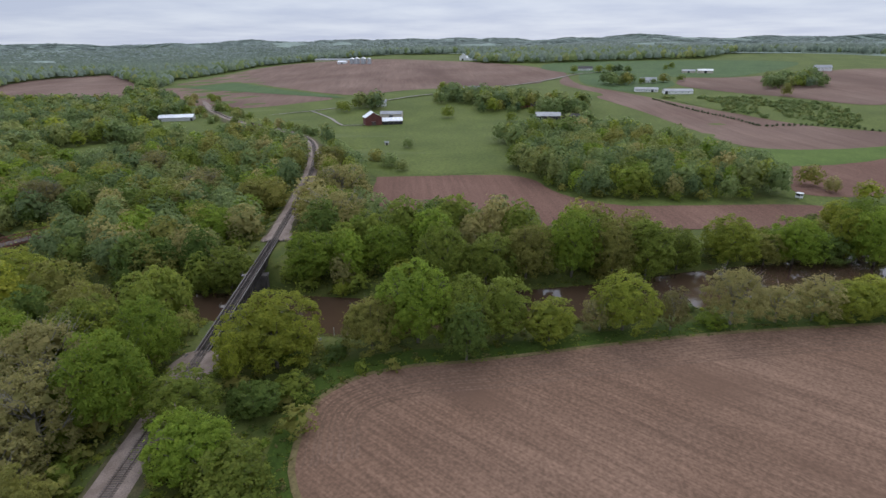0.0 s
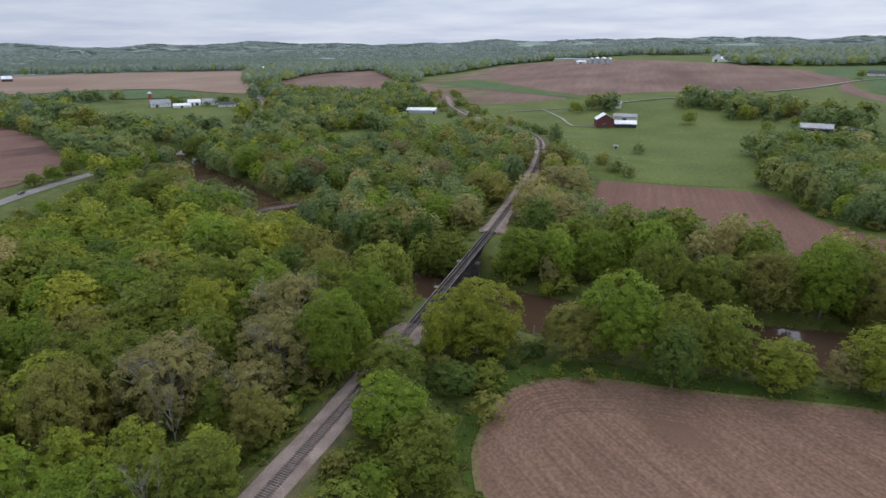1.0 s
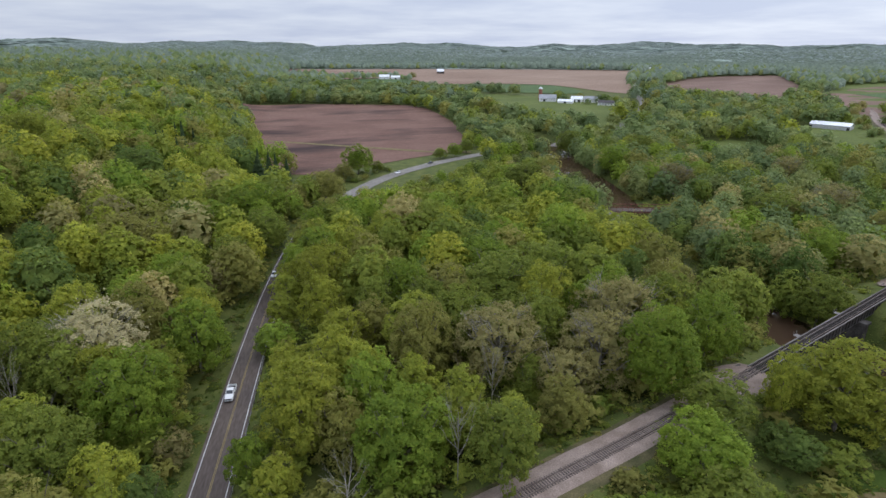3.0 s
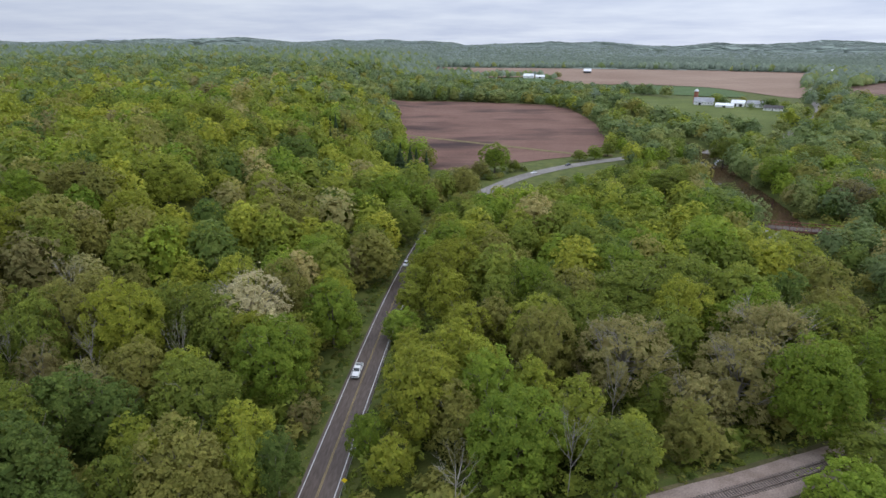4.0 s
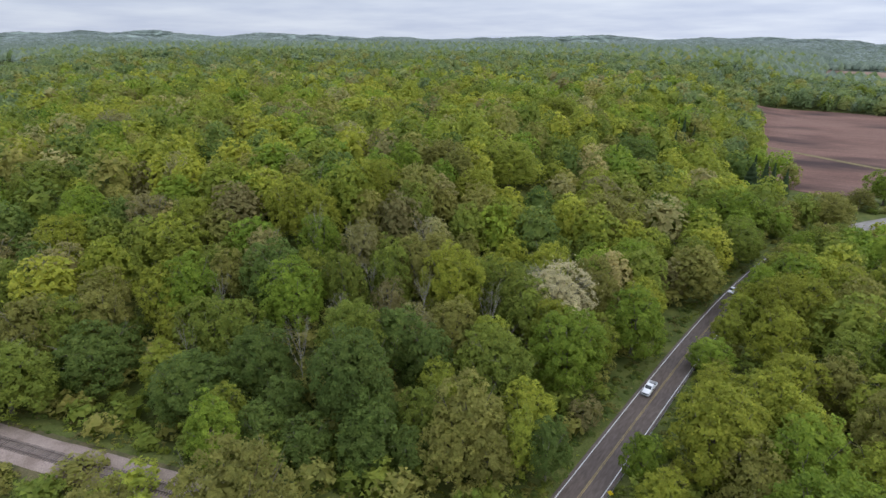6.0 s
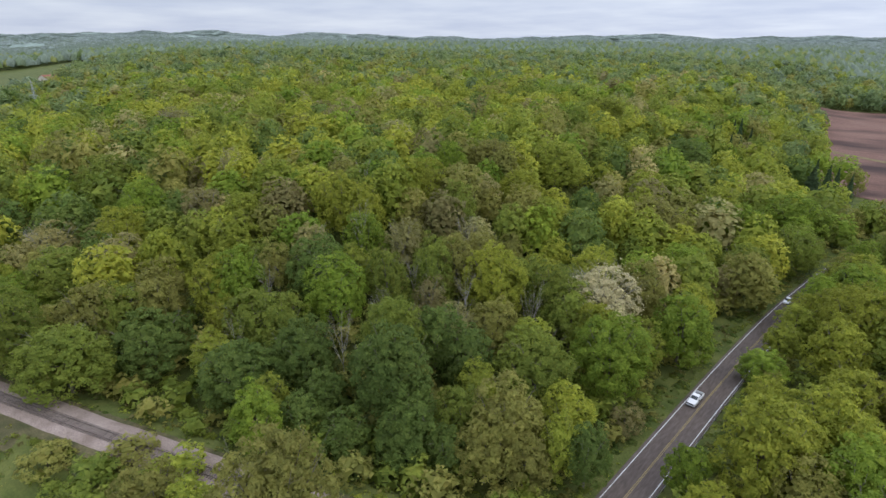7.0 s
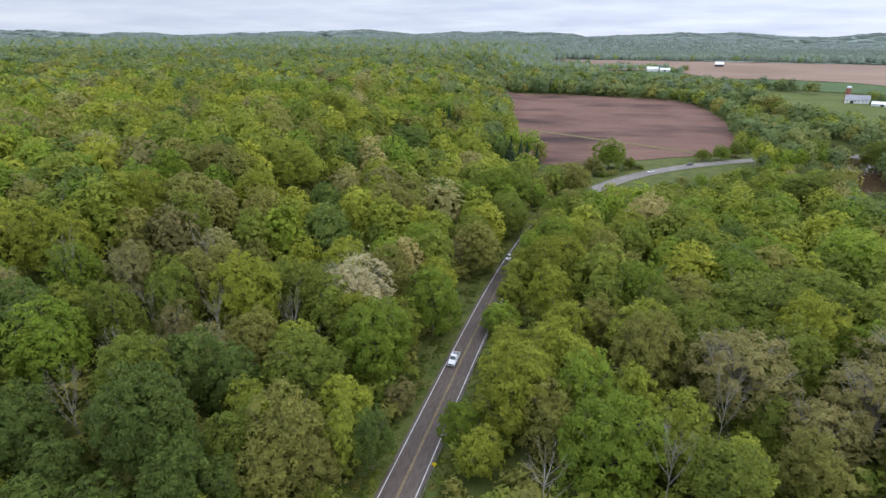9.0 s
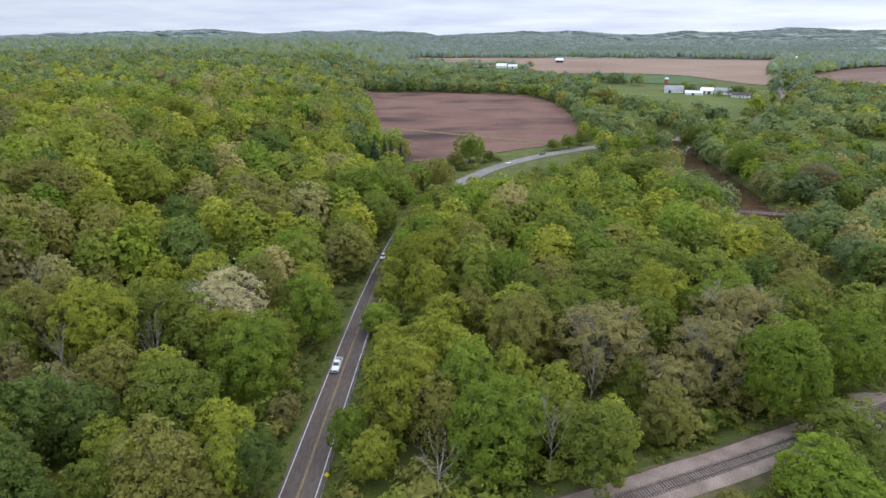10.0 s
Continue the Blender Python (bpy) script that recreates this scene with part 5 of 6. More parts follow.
for band, (r0, r1, gap, lod, side) in enumerate(BANDS):
    x, y, rng = candidates(r0, r1, gap, 100 + band)
    keep = (side == 0) | ((x < -35) == (side < 0))
    x, y = x[keep], y[keep]
    for px, py in zip(x, y):
        away_d = math.hypot(px, py)
        # distance picks the mix, so painted haze grows with it
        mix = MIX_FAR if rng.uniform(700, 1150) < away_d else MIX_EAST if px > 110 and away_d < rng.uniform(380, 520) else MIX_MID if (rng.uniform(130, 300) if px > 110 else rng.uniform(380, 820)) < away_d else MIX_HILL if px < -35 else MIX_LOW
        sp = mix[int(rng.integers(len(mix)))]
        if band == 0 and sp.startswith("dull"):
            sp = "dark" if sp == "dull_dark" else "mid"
        # the farthest trees take the leaf colour with haze painted in
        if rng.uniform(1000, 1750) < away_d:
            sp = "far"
        big = rng.uniform(0.72, 1.25)
        tall = 20.0 if px < -35 or band == 0 else 18.0 if px > 260 else 16.0
        h, w = tall * big, gap * (1.38 if band == 0 else 1.24) * big * rng.uniform(0.85, 1.15)
        if band < 3 and (np.hypot(cx - px, cy - py) < 0.26 * (cw + w)).any():
            continue
        # trees in the camera's sight lines are cut down to the cap
        for poly, cap in LOW_WOOD_FOR_VIEW:
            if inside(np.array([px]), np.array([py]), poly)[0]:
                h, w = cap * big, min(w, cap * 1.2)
        if band == 0:
            near_rows.append((px, py, h, w, sp))
        else:
            rows.append((px, py, h, w, SPECIES.index(sp), lod))
near_rows.sort(key=lambda r: math.hypot(r[0], r[1]))
rng = np.random.default_rng(3)
for k, (px, py) in enumerate(((-118, 92), (-101, 118), (-140, 112), (-82, 96), (-66, 102), (-110, 74), (-88, 62), (16, 76), (28, 98), (70, 128))):
    plant(px, py, (25, 23, 24, 22)[k % 4], 8, "dead", rng)
for r in chosen:
    plant(*r, rng)
single = max(0, 290 - len(chosen))
for r in near_rows[:single]:
    plant(*r, rng)
rows += [(*r[:4], SPECIES.index(r[4]), 1) for r in near_rows[single:]]
# scrub rows on the overgrown field, and lone trees of the farmland
rng = np.random.default_rng(12)
for px, py in zip(rng.uniform(585, 770, 1900), rng.uniform(-235, -10, 1900)):
    if inside(np.array([px]), np.array([py]), SCRUB)[0] and waves(px * 0.3, py, 28) > -0.15:
        rows.append((px, py, rng.uniform(1.5, 5), rng.uniform(3, 6.5), SPECIES.index("dull" if rng.uniform() < 0.7 else "dull_yellow"), 3))
for px, py, h, w, sp in FARM_TREES + FARM_GROVES:
    rows.append((px, py, h, w, SPECIES.index(sp), 2))
# young growth beneath and between the tall trees
x, y, rng = candidates(42, 150, 6.4, 150)
x2, y2, rng = candidates(150, 320, 10.5, 151)
for px, py in zip(np.append(x, x2), np.append(y, y2)):
    big = rng.uniform(0.6, 1.25)
    sp = MIX_LOW[int(rng.integers(len(MIX_LOW)))]
    rows.append((px, py, 6.5 * big, 6.8 * big, SPECIES.index("mid" if sp in ("pale", "yellow", "bright", "lime") else "olive"), 5))
# young trees and shrubs along the far riverbank
rng = np.random.default_rng(33)
bank = RIVER[(RIVER[:, 1] > -130) & (RIVER[:, 1] < 110)]
for k in range(150):
    c = bank[int(rng.integers(len(bank)))] + rng.normal(0, 5, 2)
    out_ = rng.uniform(15, 24)
    px, py = c[0] + out_ * 0.86, c[1] + out_ * 0.5
    if away(np.array([px]), np.array([py]), RIVER)[0] < 13.5 or away(np.array([px]), np.array([py]), TRACK[::3])[0] < 9 or inside(np.array([px]), np.array([py]), MID_FIELD)[0]:
        continue
    h = rng.uniform(4, 10)
    rows.append((px, py, h, h * rng.uniform(0.8, 1.1), SPECIES.index(("mid", "olive", "lime", "bright", "dark")[int(rng.integers(5))]), 2))
# low brush on the near bank
rng = np.random.default_rng(36)
for k in range(120):
    c = bank[int(rng.integers(len(bank)))] + rng.normal(0, 5, 2)
    out_ = rng.uniform(14, 21)
    px, py = c[0] - out_ * 0.86, c[1] - out_ * 0.5
    if not 13.5 < away(np.array([px]), np.array([py]), RIVER)[0] < 21:
        continue
    h = rng.uniform(1.2, 3.6)
    rows.append((px, py, h, h * rng.uniform(1.0, 1.5), SPECIES.index(("mid", "olive", "lime", "rust", "dark")[int(rng.integers(5))]), 2))
# young trees along the railway's bend
rng = np.random.default_rng(35)
bend = TRACK[(TRACK[:, 0] > 300) & (TRACK[:, 0] < 640)]
for k in range(150):
    j = int(rng.integers(len(bend) - 1))
    t_ = bend[j + 1] - bend[j]
    n_ = np.array([-t_[1], t_[0]]) / np.linalg.norm(t_)
    px, py = bend[j] + n_ * rng.choice((-1, 1)) * rng.uniform(8.5, 21)
    if waves(px, py, 22) < -0.25 or away(np.array([px]), np.array([py]), TRACK)[0] < 8:
        continue
    h = rng.uniform(5, 12)
    rows.append((px, py, h, h * rng.uniform(0.75, 1.0), SPECIES.index(("mid", "olive", "dull", "pale", "dull_yellow")[int(rng.integers(5))]), 2))
# brush between the road's bend and the ploughed field
rng = np.random.default_rng(44)
for k in range(70):
    j = int(rng.integers(22, 32))
    px, py = ROAD[j] + (ROAD[j + 1] - ROAD[j]) * rng.uniform() + np.array([-0.7, 0.7]) * rng.uniform(8, 26)
    if inside(np.array([px]), np.array([py]), BROWN_WEST)[0]:
        continue
    h = rng.uniform(1.2, 4.5)
    rows.append((px, py, h, h * rng.uniform(1.1, 1.7), SPECIES.index(("mid", "olive", "dull", "dull_yellow")[int(rng.integers(4))]), 2))
# weeds and brush on the railway bank
rng = np.random.default_rng(21)
x, y = rng.uniform(-150, 345, 9000), rng.uniform(-20, 250, 9000)
off = away(x, y, TRACK[::2])
keep = (off > 5.0) & (off < 17) & (away(x, y, RIVER) > 15) & (away(x, y, ROAD) > 8) & ~inside(x, y, NEAR_FIELD) & ~inside(x, y, MID_FIELD) & (rng.uniform(0, 1, 9000) < 0.9)
brush = []
for px, py in zip(x[keep], y[keep]):
    big = rng.uniform(0.5, 1.5)
    brush.append((px, py, 1.2 * big, 2.2 * big, SPECIES.index(("mid", "dark", "olive", "mid", "lime")[int(rng.integers(5))]), 5))
x, y = rng.uniform(20, 118, 900), rng.uniform(35, 105, 900)
off = away(x, y, TRACK[::2])
keep = inside(x, y, [(22, 62), (60, 78), (98, 96), (116, 82), (112, 70), (92, 72), (78, 68), (64, 58), (50, 45), (40, 40)]) & (off > 7) & (rng.uniform(0, 1, 900) < 0.35)
for px, py in zip(x[keep], y[keep]):
    big = rng.uniform(0.5, 1.5)
    brush.append((px, py, 3.0 * big, 4.2 * big, SPECIES.index(("mid", "dark", "bright", "mid", "olive")[int(rng.integers(5))]), 5))
for k in range(420):
    py = rng.uniform(60, 240)
    px = float(np.interp(py, ROAD[:40, 1], ROAD[:40, 0])) + (-rng.uniform(5.6, 11) if rng.uniform() < 0.6 else rng.uniform(5.4, 8))
    big = rng.uniform(0.5, 1.5)
    brush.append((px, py, 0.8 * big, 1.8 * big, SPECIES.index(("mid", "dark", "olive", "dark")[int(rng.integers(4))]), 5))
# tall grass and weed tufts on open banks, verges and the field margin
rng = np.random.default_rng(52)
x, y = rng.uniform(-150, 345, 60000), rng.uniform(-110, 260, 60000)
off, shore = away(x, y, TRACK[::3]), away(x, y, RIVER)
edge_d = away(x, y, np.array(NEAR_FIELD[:12], float))
kerb = away(x, y, ROAD[:40])
keep = ((off < 20) | (edge_d < 16) | (shore < 27) | (kerb < 10)) & (off > 4.8) & (shore > 12.5) & (kerb > 4.6) & ~inside(x, y, NEAR_FIELD) & ~inside(x, y, MID_FIELD) & (np.hypot(x, y) < 330)
for px, py in list(zip(x[keep], y[keep]))[:7500]:
    big = rng.uniform(0.5, 1.5)
    brush.append((px, py, 0.75 * big, 1.5 * big, SPECIES.index(("mid", "dark", "olive", "mid", "lime", "rust")[int(rng.integers(6))]), 7))
woods("brush", brush, "weeds and brush on the railway bank")
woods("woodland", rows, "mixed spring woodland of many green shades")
rows = []
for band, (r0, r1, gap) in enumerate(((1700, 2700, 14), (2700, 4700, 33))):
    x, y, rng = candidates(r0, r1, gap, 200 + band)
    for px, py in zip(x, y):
        # haze deepens with distance through the leaf colour, far to haze
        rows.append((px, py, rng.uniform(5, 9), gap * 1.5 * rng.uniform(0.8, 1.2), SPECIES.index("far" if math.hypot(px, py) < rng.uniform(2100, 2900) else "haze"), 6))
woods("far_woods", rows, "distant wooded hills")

# ---- buildings ----
def wall_block(length, depth, wall_h, roof_h, gable_end=True):
    """Walls with gables, open below the roof."""
    bm = bmesh.new()
    l, d = length / 2, depth / 2
    prof = [(-d, -1.0), (d, -1.0), (d, wall_h), (0, wall_h + roof_h), (-d, wall_h)]
    ends = [[bm.verts.new((x, y, z)) for y, z in prof] for x in (-l, l)]
    bm.faces.new(ends[0])
    bm.faces.new(ends[1][::-1])
    for k in range(5):
        bm.faces.new((ends[0][k], ends[1][k], ends[1][(k + 1) % 5], ends[0][(k + 1) % 5]))
    bmesh.ops.recalc_face_normals(bm, faces=bm.faces[:])
    return bm


def roof_slopes(length, depth, wall_h, roof_h, over=0.5, thick=0.22):
    bm = bmesh.new()
    l, d = length / 2 + over, depth / 2
    drop = over * roof_h / d
    for s in (-1, 1):
        a = [(x, y, z) for x in (-l, l) for y, z in ((s * (d + over), wall_h - drop + 0.05), (0, wall_h + roof_h + 0.05))]
        low = [bm.verts.new(v) for v in a]
        top = [bm.verts.new((v[0], v[1], v[2] + thick)) for v in a]
        for f in ((0, 1, 3, 2),):
            bm.faces.new([low[i] for i in f])
            bm.faces.new([top[i] for i in f][::-1])
        for i, j in ((0, 1), (1, 3), (3, 2), (2, 0)):
            bm.faces.new((low[i], low[j], top[j], top[i]))
    bmesh.ops.recalc_face_normals(bm, faces=bm.faces[:])
    return bm


def building(name, a, b, depth, wall_h, roof_h, wall_mat, roof_mat, label, category, windows=0, doors=(), door_mat=None, ridge_across=False, chimney=False):
    """A gabled building whose front wall runs from a to b, with its depth away from the valley's middle. doors: (share along the front, width, height)."""
    a, b = np.array(a, float), np.array(b, float)
    mid, run = (a + b) / 2, b - a
    length = float(np.linalg.norm(run))
    away_dir = np.array([-run[1], run[0]]) / length
    if away_dir @ mid < 0:
        away_dir = -away_dir
        run = -run
    c = mid + away_dir * depth / 2
    z = min(ground_z(*p) for p in (a, b, a + away_dir * depth, b + away_dir * depth))
    turn = math.degrees(math.atan2(run[1], run[0]))
    root = thing(name, pose(c[0], c[1], z + 0.3 + 0.0005 * max(0, np.hypot(*c) - 200), 0, 0, turn), label, category)
    if ridge_across:
        w = part("wall", wall_block(depth, length, wall_h, roof_h), wall_mat, root)
        r = part("roof", roof_slopes(depth, length, wall_h, roof_h), roof_mat, root)
        w.rotation_euler.z = r.rotation_euler.z = radians(90)
    else:
        part("wall", wall_block(length, depth, wall_h, roof_h), wall_mat, root)
        r = part("roof", roof_slopes(length, depth, wall_h, roof_h), roof_mat, root)
    front = -depth / 2
    for s, w, h in doors:
        x = (s - 0.5) * length
        door = part("door", boxed(x - w / 2, front - 0.08, -0.3, x + w / 2, front + 0.1, h), door_mat or PLASTIC_DARK, root)
        part("frame", boxed(x - w / 2 - 0.12, front - 0.12, h, x + w / 2 + 0.12, front + 0.08, h + 0.14), SIDING, door)
    for k in range(windows):
        x = ((k + 0.5) / windows - 0.5) * length * 0.92
        if any(abs(x - (s - 0.5) * length) < w / 2 + 0.8 for s, w, h in doors):
            continue
        zc = wall_h * 0.58
        win = part("window", boxed(x - 0.6, front - 0.05, zc - 0.65, x + 0.6, front + 0.05, zc + 0.65), SIDING, root)
        part("pane", boxed(x - 0.48, front - 0.08, zc - 0.53, x + 0.48, front - 0.052, zc + 0.53), GLASS, win)
    if chimney:
        part("chimney", boxed(length * 0.2, 0.4, wall_h, length * 0.2 + 0.8, 1.2, wall_h + roof_h + 1.2), BRICK_RED, root)
    return root


# red barn yard
building("red_barn", (496, 262), (506, 249), 15, 7.5, 5.0, BARN_RED, ROOF_WHITE, "red barn with white metal roof in the pasture", "barn", doors=((0.5, 4, 3.5),), door_mat=BARN_DARK, ridge_across=True)
# open bays are dark slabs here, their inner shade put into the colour
building("barn_lean_to", (506, 248), (516, 231), 11, 3.6, 2.6, BARN_DARK, ROOF_WHITE, "open cattle shed with white metal roof beside the barn", "shed", doors=((0.15, 4, 2.8), (0.4, 4, 2.8), (0.65, 4, 2.8), (0.88, 4, 2.8)))
building("machine_shed", (541, 268), (547, 246), 11, 4.4, 2.4, SIDING_TAN, ROOF_GREY, "machine shed with grey metal roof behind the barn", "shed", doors=((0.5, 4, 3.2),))
building("feed_hut", (406, 198), (407.5, 195.5), 2.4, 2.0, 0.6, SIDING_TAN, ROOF_GREY, "small weathered feed hut in the pasture", "hut", doors=((0.5, 1.2, 2),))
building("long_white_shed", (451, 481), (468.5, 452), 13, 3.8, 2.4, SIDING_GREY, ROOF_WHITE, "long grey-walled poultry shed with white metal roof", "shed", doors=((0.04, 2.4, 2.6), (0.96, 2.4, 2.6)))
# dark slabs on the front stand in for shade in the open bays
building("pole_barn", (577, 108), (583, 84), 15, 4.2, 3.0, BARN_DARK, ROOF_GREY, "dark open pole barn with grey metal roof", "barn", doors=((0.2, 5, 3.4), (0.5, 5, 3.4), (0.8, 5, 3.4)))
building("lean_shed", (592, 82), (598, 66), 8, 3.0, 1.5, BARN_DARK, ROOF_DARK, "low dark shed beside the pole barn", "shed", doors=((0.5, 3, 2.4),))
building("brick_house", (648, 141), (652, 124), 9, 3.0, 2.6, BRICK_RED, ROOF_DARK, "red brick farmhouse among trees", "house", windows=6, doors=((0.5, 1.1, 2.1),), chimney=True)
building("grey_house", (758, 246), (764, 222), 10, 3.2, 3.2, SIDING_TAN, ROOF_GREY, "low house with grey roof in a grove", "house", windows=6, doors=((0.5, 1.1, 2.1),))
building("blue_house", (604, 309), (611, 294), 9, 4.8, 3.0, SIDING, ROOF_GREY, "two-storey house with blue-grey roof", "house", windows=4, doors=((0.5, 1.1, 2.1),), chimney=True)
# white farmstead on the slope
building("white_barn", (802, 20), (806, -9), 12, 3.2, 2.2, SIDING, ROOF_GREY, "long white stable with grey roof", "barn", windows=9, doors=((0.75, 3, 3),))
building("white_barn", (786, -17), (795, -51), 13, 3.7, 2.3, SIDING, ROOF_GREY, "large white riding barn with grey roof", "barn", windows=4, doors=((0.06, 3.4, 3.6),))
building("white_house", (903, 16), (905, -6), 10, 4.6, 2.8, SIDING, ROOF_GREY, "white two-storey farmhouse under trees", "house", windows=6, doors=((0.5, 1.2, 2.1),), chimney=True)
building("dark_roofed_house", (1073, 129), (1075, 104), 11, 3.6, 3.6, SIDING, ROOF_DARK, "white house with dark roof on the rise", "house", windows=6, doors=((0.5, 1.2, 2.1),))
building("grey_shed", (1052, -46), (1054, -66), 10, 3.0, 2.0, SIDING_TAN, ROOF_GREY, "grey shed beside the green fields", "shed", doors=((0.5, 3, 3),))
building("tan_barn", (1046, -70), (1048, -93), 12, 4.2, 2.2, SIDING_TAN, SIDING, "long cream metal barn", "barn", doors=((0.5, 4, 3.8),))
building("white_house", (1095, -248), (1098, -272), 11, 5.6, 3.6, SIDING, ROOF_GREY, "white farmhouse beside a grove", "house", windows=6, doors=((0.5, 1.2, 2.1),))
hut = thing("lookout_hut", pose(326, -79, ground_z(326, -79), 0, 0, -40), "small white box hut on stilts with dark openings", "hut")
for x in (-1.2, 1.2):
    for y in (-1.2, 1.2):
        part("post", boxed(x - 0.09, y - 0.09, -0.5, x + 0.09, y + 0.09, 3.1), SIDING, hut)
part("floor", boxed(-1.3, -1.3, 0.8, 1.3, 1.3, 0.95, bevel=0.02), SIDING, hut)
for sx, sy in ((0, -1), (0, 1), (-1, 0), (1, 0)):
    wide_x, wide_y = (1.1, 0.05) if sy else (0.05, 1.1)
    part("side_panel", boxed(sx * 1.2 - wide_x, sy * 1.2 - wide_y, 0.96, sx * 1.2 + wide_x, sy * 1.2 + wide_y, 1.75), SIDING, hut)
    # dark panel stands in for the shade behind the open side
    part("opening", boxed(sx * 1.12 - wide_x * 0.9, sy * 1.12 - wide_y * 0.9, 1.76, sx * 1.12 + wide_x * 0.9, sy * 1.12 + wide_y * 0.9, 2.85), PLASTIC_DARK, hut, "dark panel standing for shade inside the open window")
part("roof", boxed(-1.6, -1.6, 3.1, 1.6, 1.6, 3.28, bevel=0.04), ROOF_WHITE, hut)
part("ladder", boxed(1.35, -0.3, -0.3, 1.42, 0.3, 0.95, bevel=0.01), SIGN_YELLOW, hut)
# grain bins
for x, y, r, h in ((1156, 636, 5.6, 9.5), (1149, 620, 6.4, 10.5), (1145, 602, 6.4, 10.5), (1142, 586, 4.6, 10.0)):
    bin_ = thing("grain_bin", pose(x, y, ground_z(x, y) + 1.4), "corrugated steel grain bin with conical roof", "silo", "grain bins on the rise")
    bm = bmesh.new()
    for k in range(8):
        tube(bm, (0, 0, -2 + k * (h + 2) / 8), (0, 0, -2 + (k + 1) * (h + 2) / 8), r, r * 0.985, 20)
    part("drum", bm, GALV, bin_)
    part("roof", tube(bmesh.new(), (0, 0, h), (0, 0, h + r * 0.55), r * 1.04, 0.5, 20), GALV, bin_)
    part("hatch", tube(bmesh.new(), (0, 0, h + r * 0.55), (0, 0, h + r * 0.55 + 0.8), 0.6, 0.45, 10), GALV, bin_)
building("low_shed", (1262, 800), (1262, 700), 14, 4, 2.5, SIDING_TAN, ROOF_GREY, "very long low livestock shed", "shed", doors=((0.5, 4, 3),))
building("white_shed", (1160, 676), (1164, 656), 10, 4.5, 2.5, SIDING, ROOF_WHITE, "white shed beside the grain bins", "shed", doors=((0.5, 4, 3),))
building("white_dairy_barn", (1250, 398), (1258, 345), 20, 5.5, 4.5, SIDING, ROOF_WHITE, "long white dairy barn with white roof", "barn", doors=((0.5, 5, 4),))
building("white_barn", (1246, 413), (1249, 399), 24, 8, 6, SIDING, ROOF_GREY, "tall white barn with grey roof", "barn", doors=((0.5, 4, 4),), ridge_across=True)
# farm across the river
building("dairy_barn", (269, 756), (291, 749), 12, 4.2, 4.6, SIDING, ROOF_GREY, "white dairy barn with wide grey roof", "barn", windows=6, doors=((0.3, 3, 3),))
silo = thing("tower_silo", pose(277, 775, ground_z(277, 775) + 0.5), "brick-red tower silo with pale dome", "silo")
part("drum", tube(bmesh.new(), (0, 0, -1), (0, 0, 15), 2.6, 2.6, 18), BRICK_RED, silo)
bm = bmesh.new()
for k in range(4):
    a0, a1 = radians(k * 22), radians((k + 1) * 22)
    tube(bm, (0, 0, 15 + 2.7 * math.sin(a0)), (0, 0, 15 + 2.7 * math.sin(a1)), 2.7 * math.cos(a0), 2.7 * math.cos(a1), 18)
part("dome", bm, SIGN_WHITE, silo)
building("low_white_shed", (287, 733), (304, 722), 9, 2.6, 2.2, SIDING, ROOF_WHITE, "low white shed in the farmyard", "shed", doors=((0.5, 3, 2.2),))
building("white_garage", (309, 740), (322, 733), 11, 4.2, 3.2, SIDING, ROOF_WHITE, "white garage with two dark doors", "garage", doors=((0.28, 3.4, 3.2), (0.72, 3.4, 3.2)))
building("farmhouse", (325, 735), (339, 722), 9, 4.6, 3.2, SIDING, ROOF_GREY, "white farmhouse with grey roof", "house", windows=5, doors=((0.5, 1.2, 2.1),), chimney=True)
building("dark_roofed_house", (330, 700), (346, 688), 9, 3.2, 2.8, SIDING, ROOF_DARK, "white house with dark roof near the road", "house", windows=5, doors=((0.5, 1.2, 2.1),))
building("white_house", (78, 1208), (98, 1204), 10, 5, 4, SIDING, ROOF_WHITE, "white farmhouse in the far field", "house", windows=5, doors=((0.5, 1.2, 2.1),))
building("white_shed", (102, 1202), (120, 1198), 10, 4, 3, SIDING, ROOF_WHITE, "white shed in the far field", "shed", doors=((0.5, 3, 3),))
building("field_barn", (226, 1366), (242, 1362), 12, 5, 5, BARN_DARK, ROOF_WHITE, "lone barn with white roof in the tan field", "barn", doors=((0.5, 4, 3.5),))
building("long_barn", (762, 1360), (792, 1343), 12, 5, 3.5, SIDING, ROOF_WHITE, "long white barn beside the far road", "barn", doors=((0.5, 4, 3.5),))
building("riverside_house", (470, 606), (480, 594), 8, 3.6, 3.0, SIDING_TAN, ROOF_GREY, "small house half hidden in trees", "house", windows=4, doors=((0.5, 1.1, 2.1),))
building("town_building", (-962, 270), (-940, 205), 18, 5, 4, SIDING_TAN, BRICK_RED, "long tan building with reddish roof", "house", windows=10, doors=((0.5, 2, 2.4),))
for a, b in (((-760, 112), (-752, 136)), ((-850, 150), (-846, 172)), ((-800, 140), (-795, 158)), ((-880, 176), (-874, 198))):
    building("town_house", a, b, 11, 3.2, 3.0, BRICK_RED, ROOF_DARK, "brick house at the edge of town", "house", windows=5, doors=((0.5, 1.1, 2.1),))

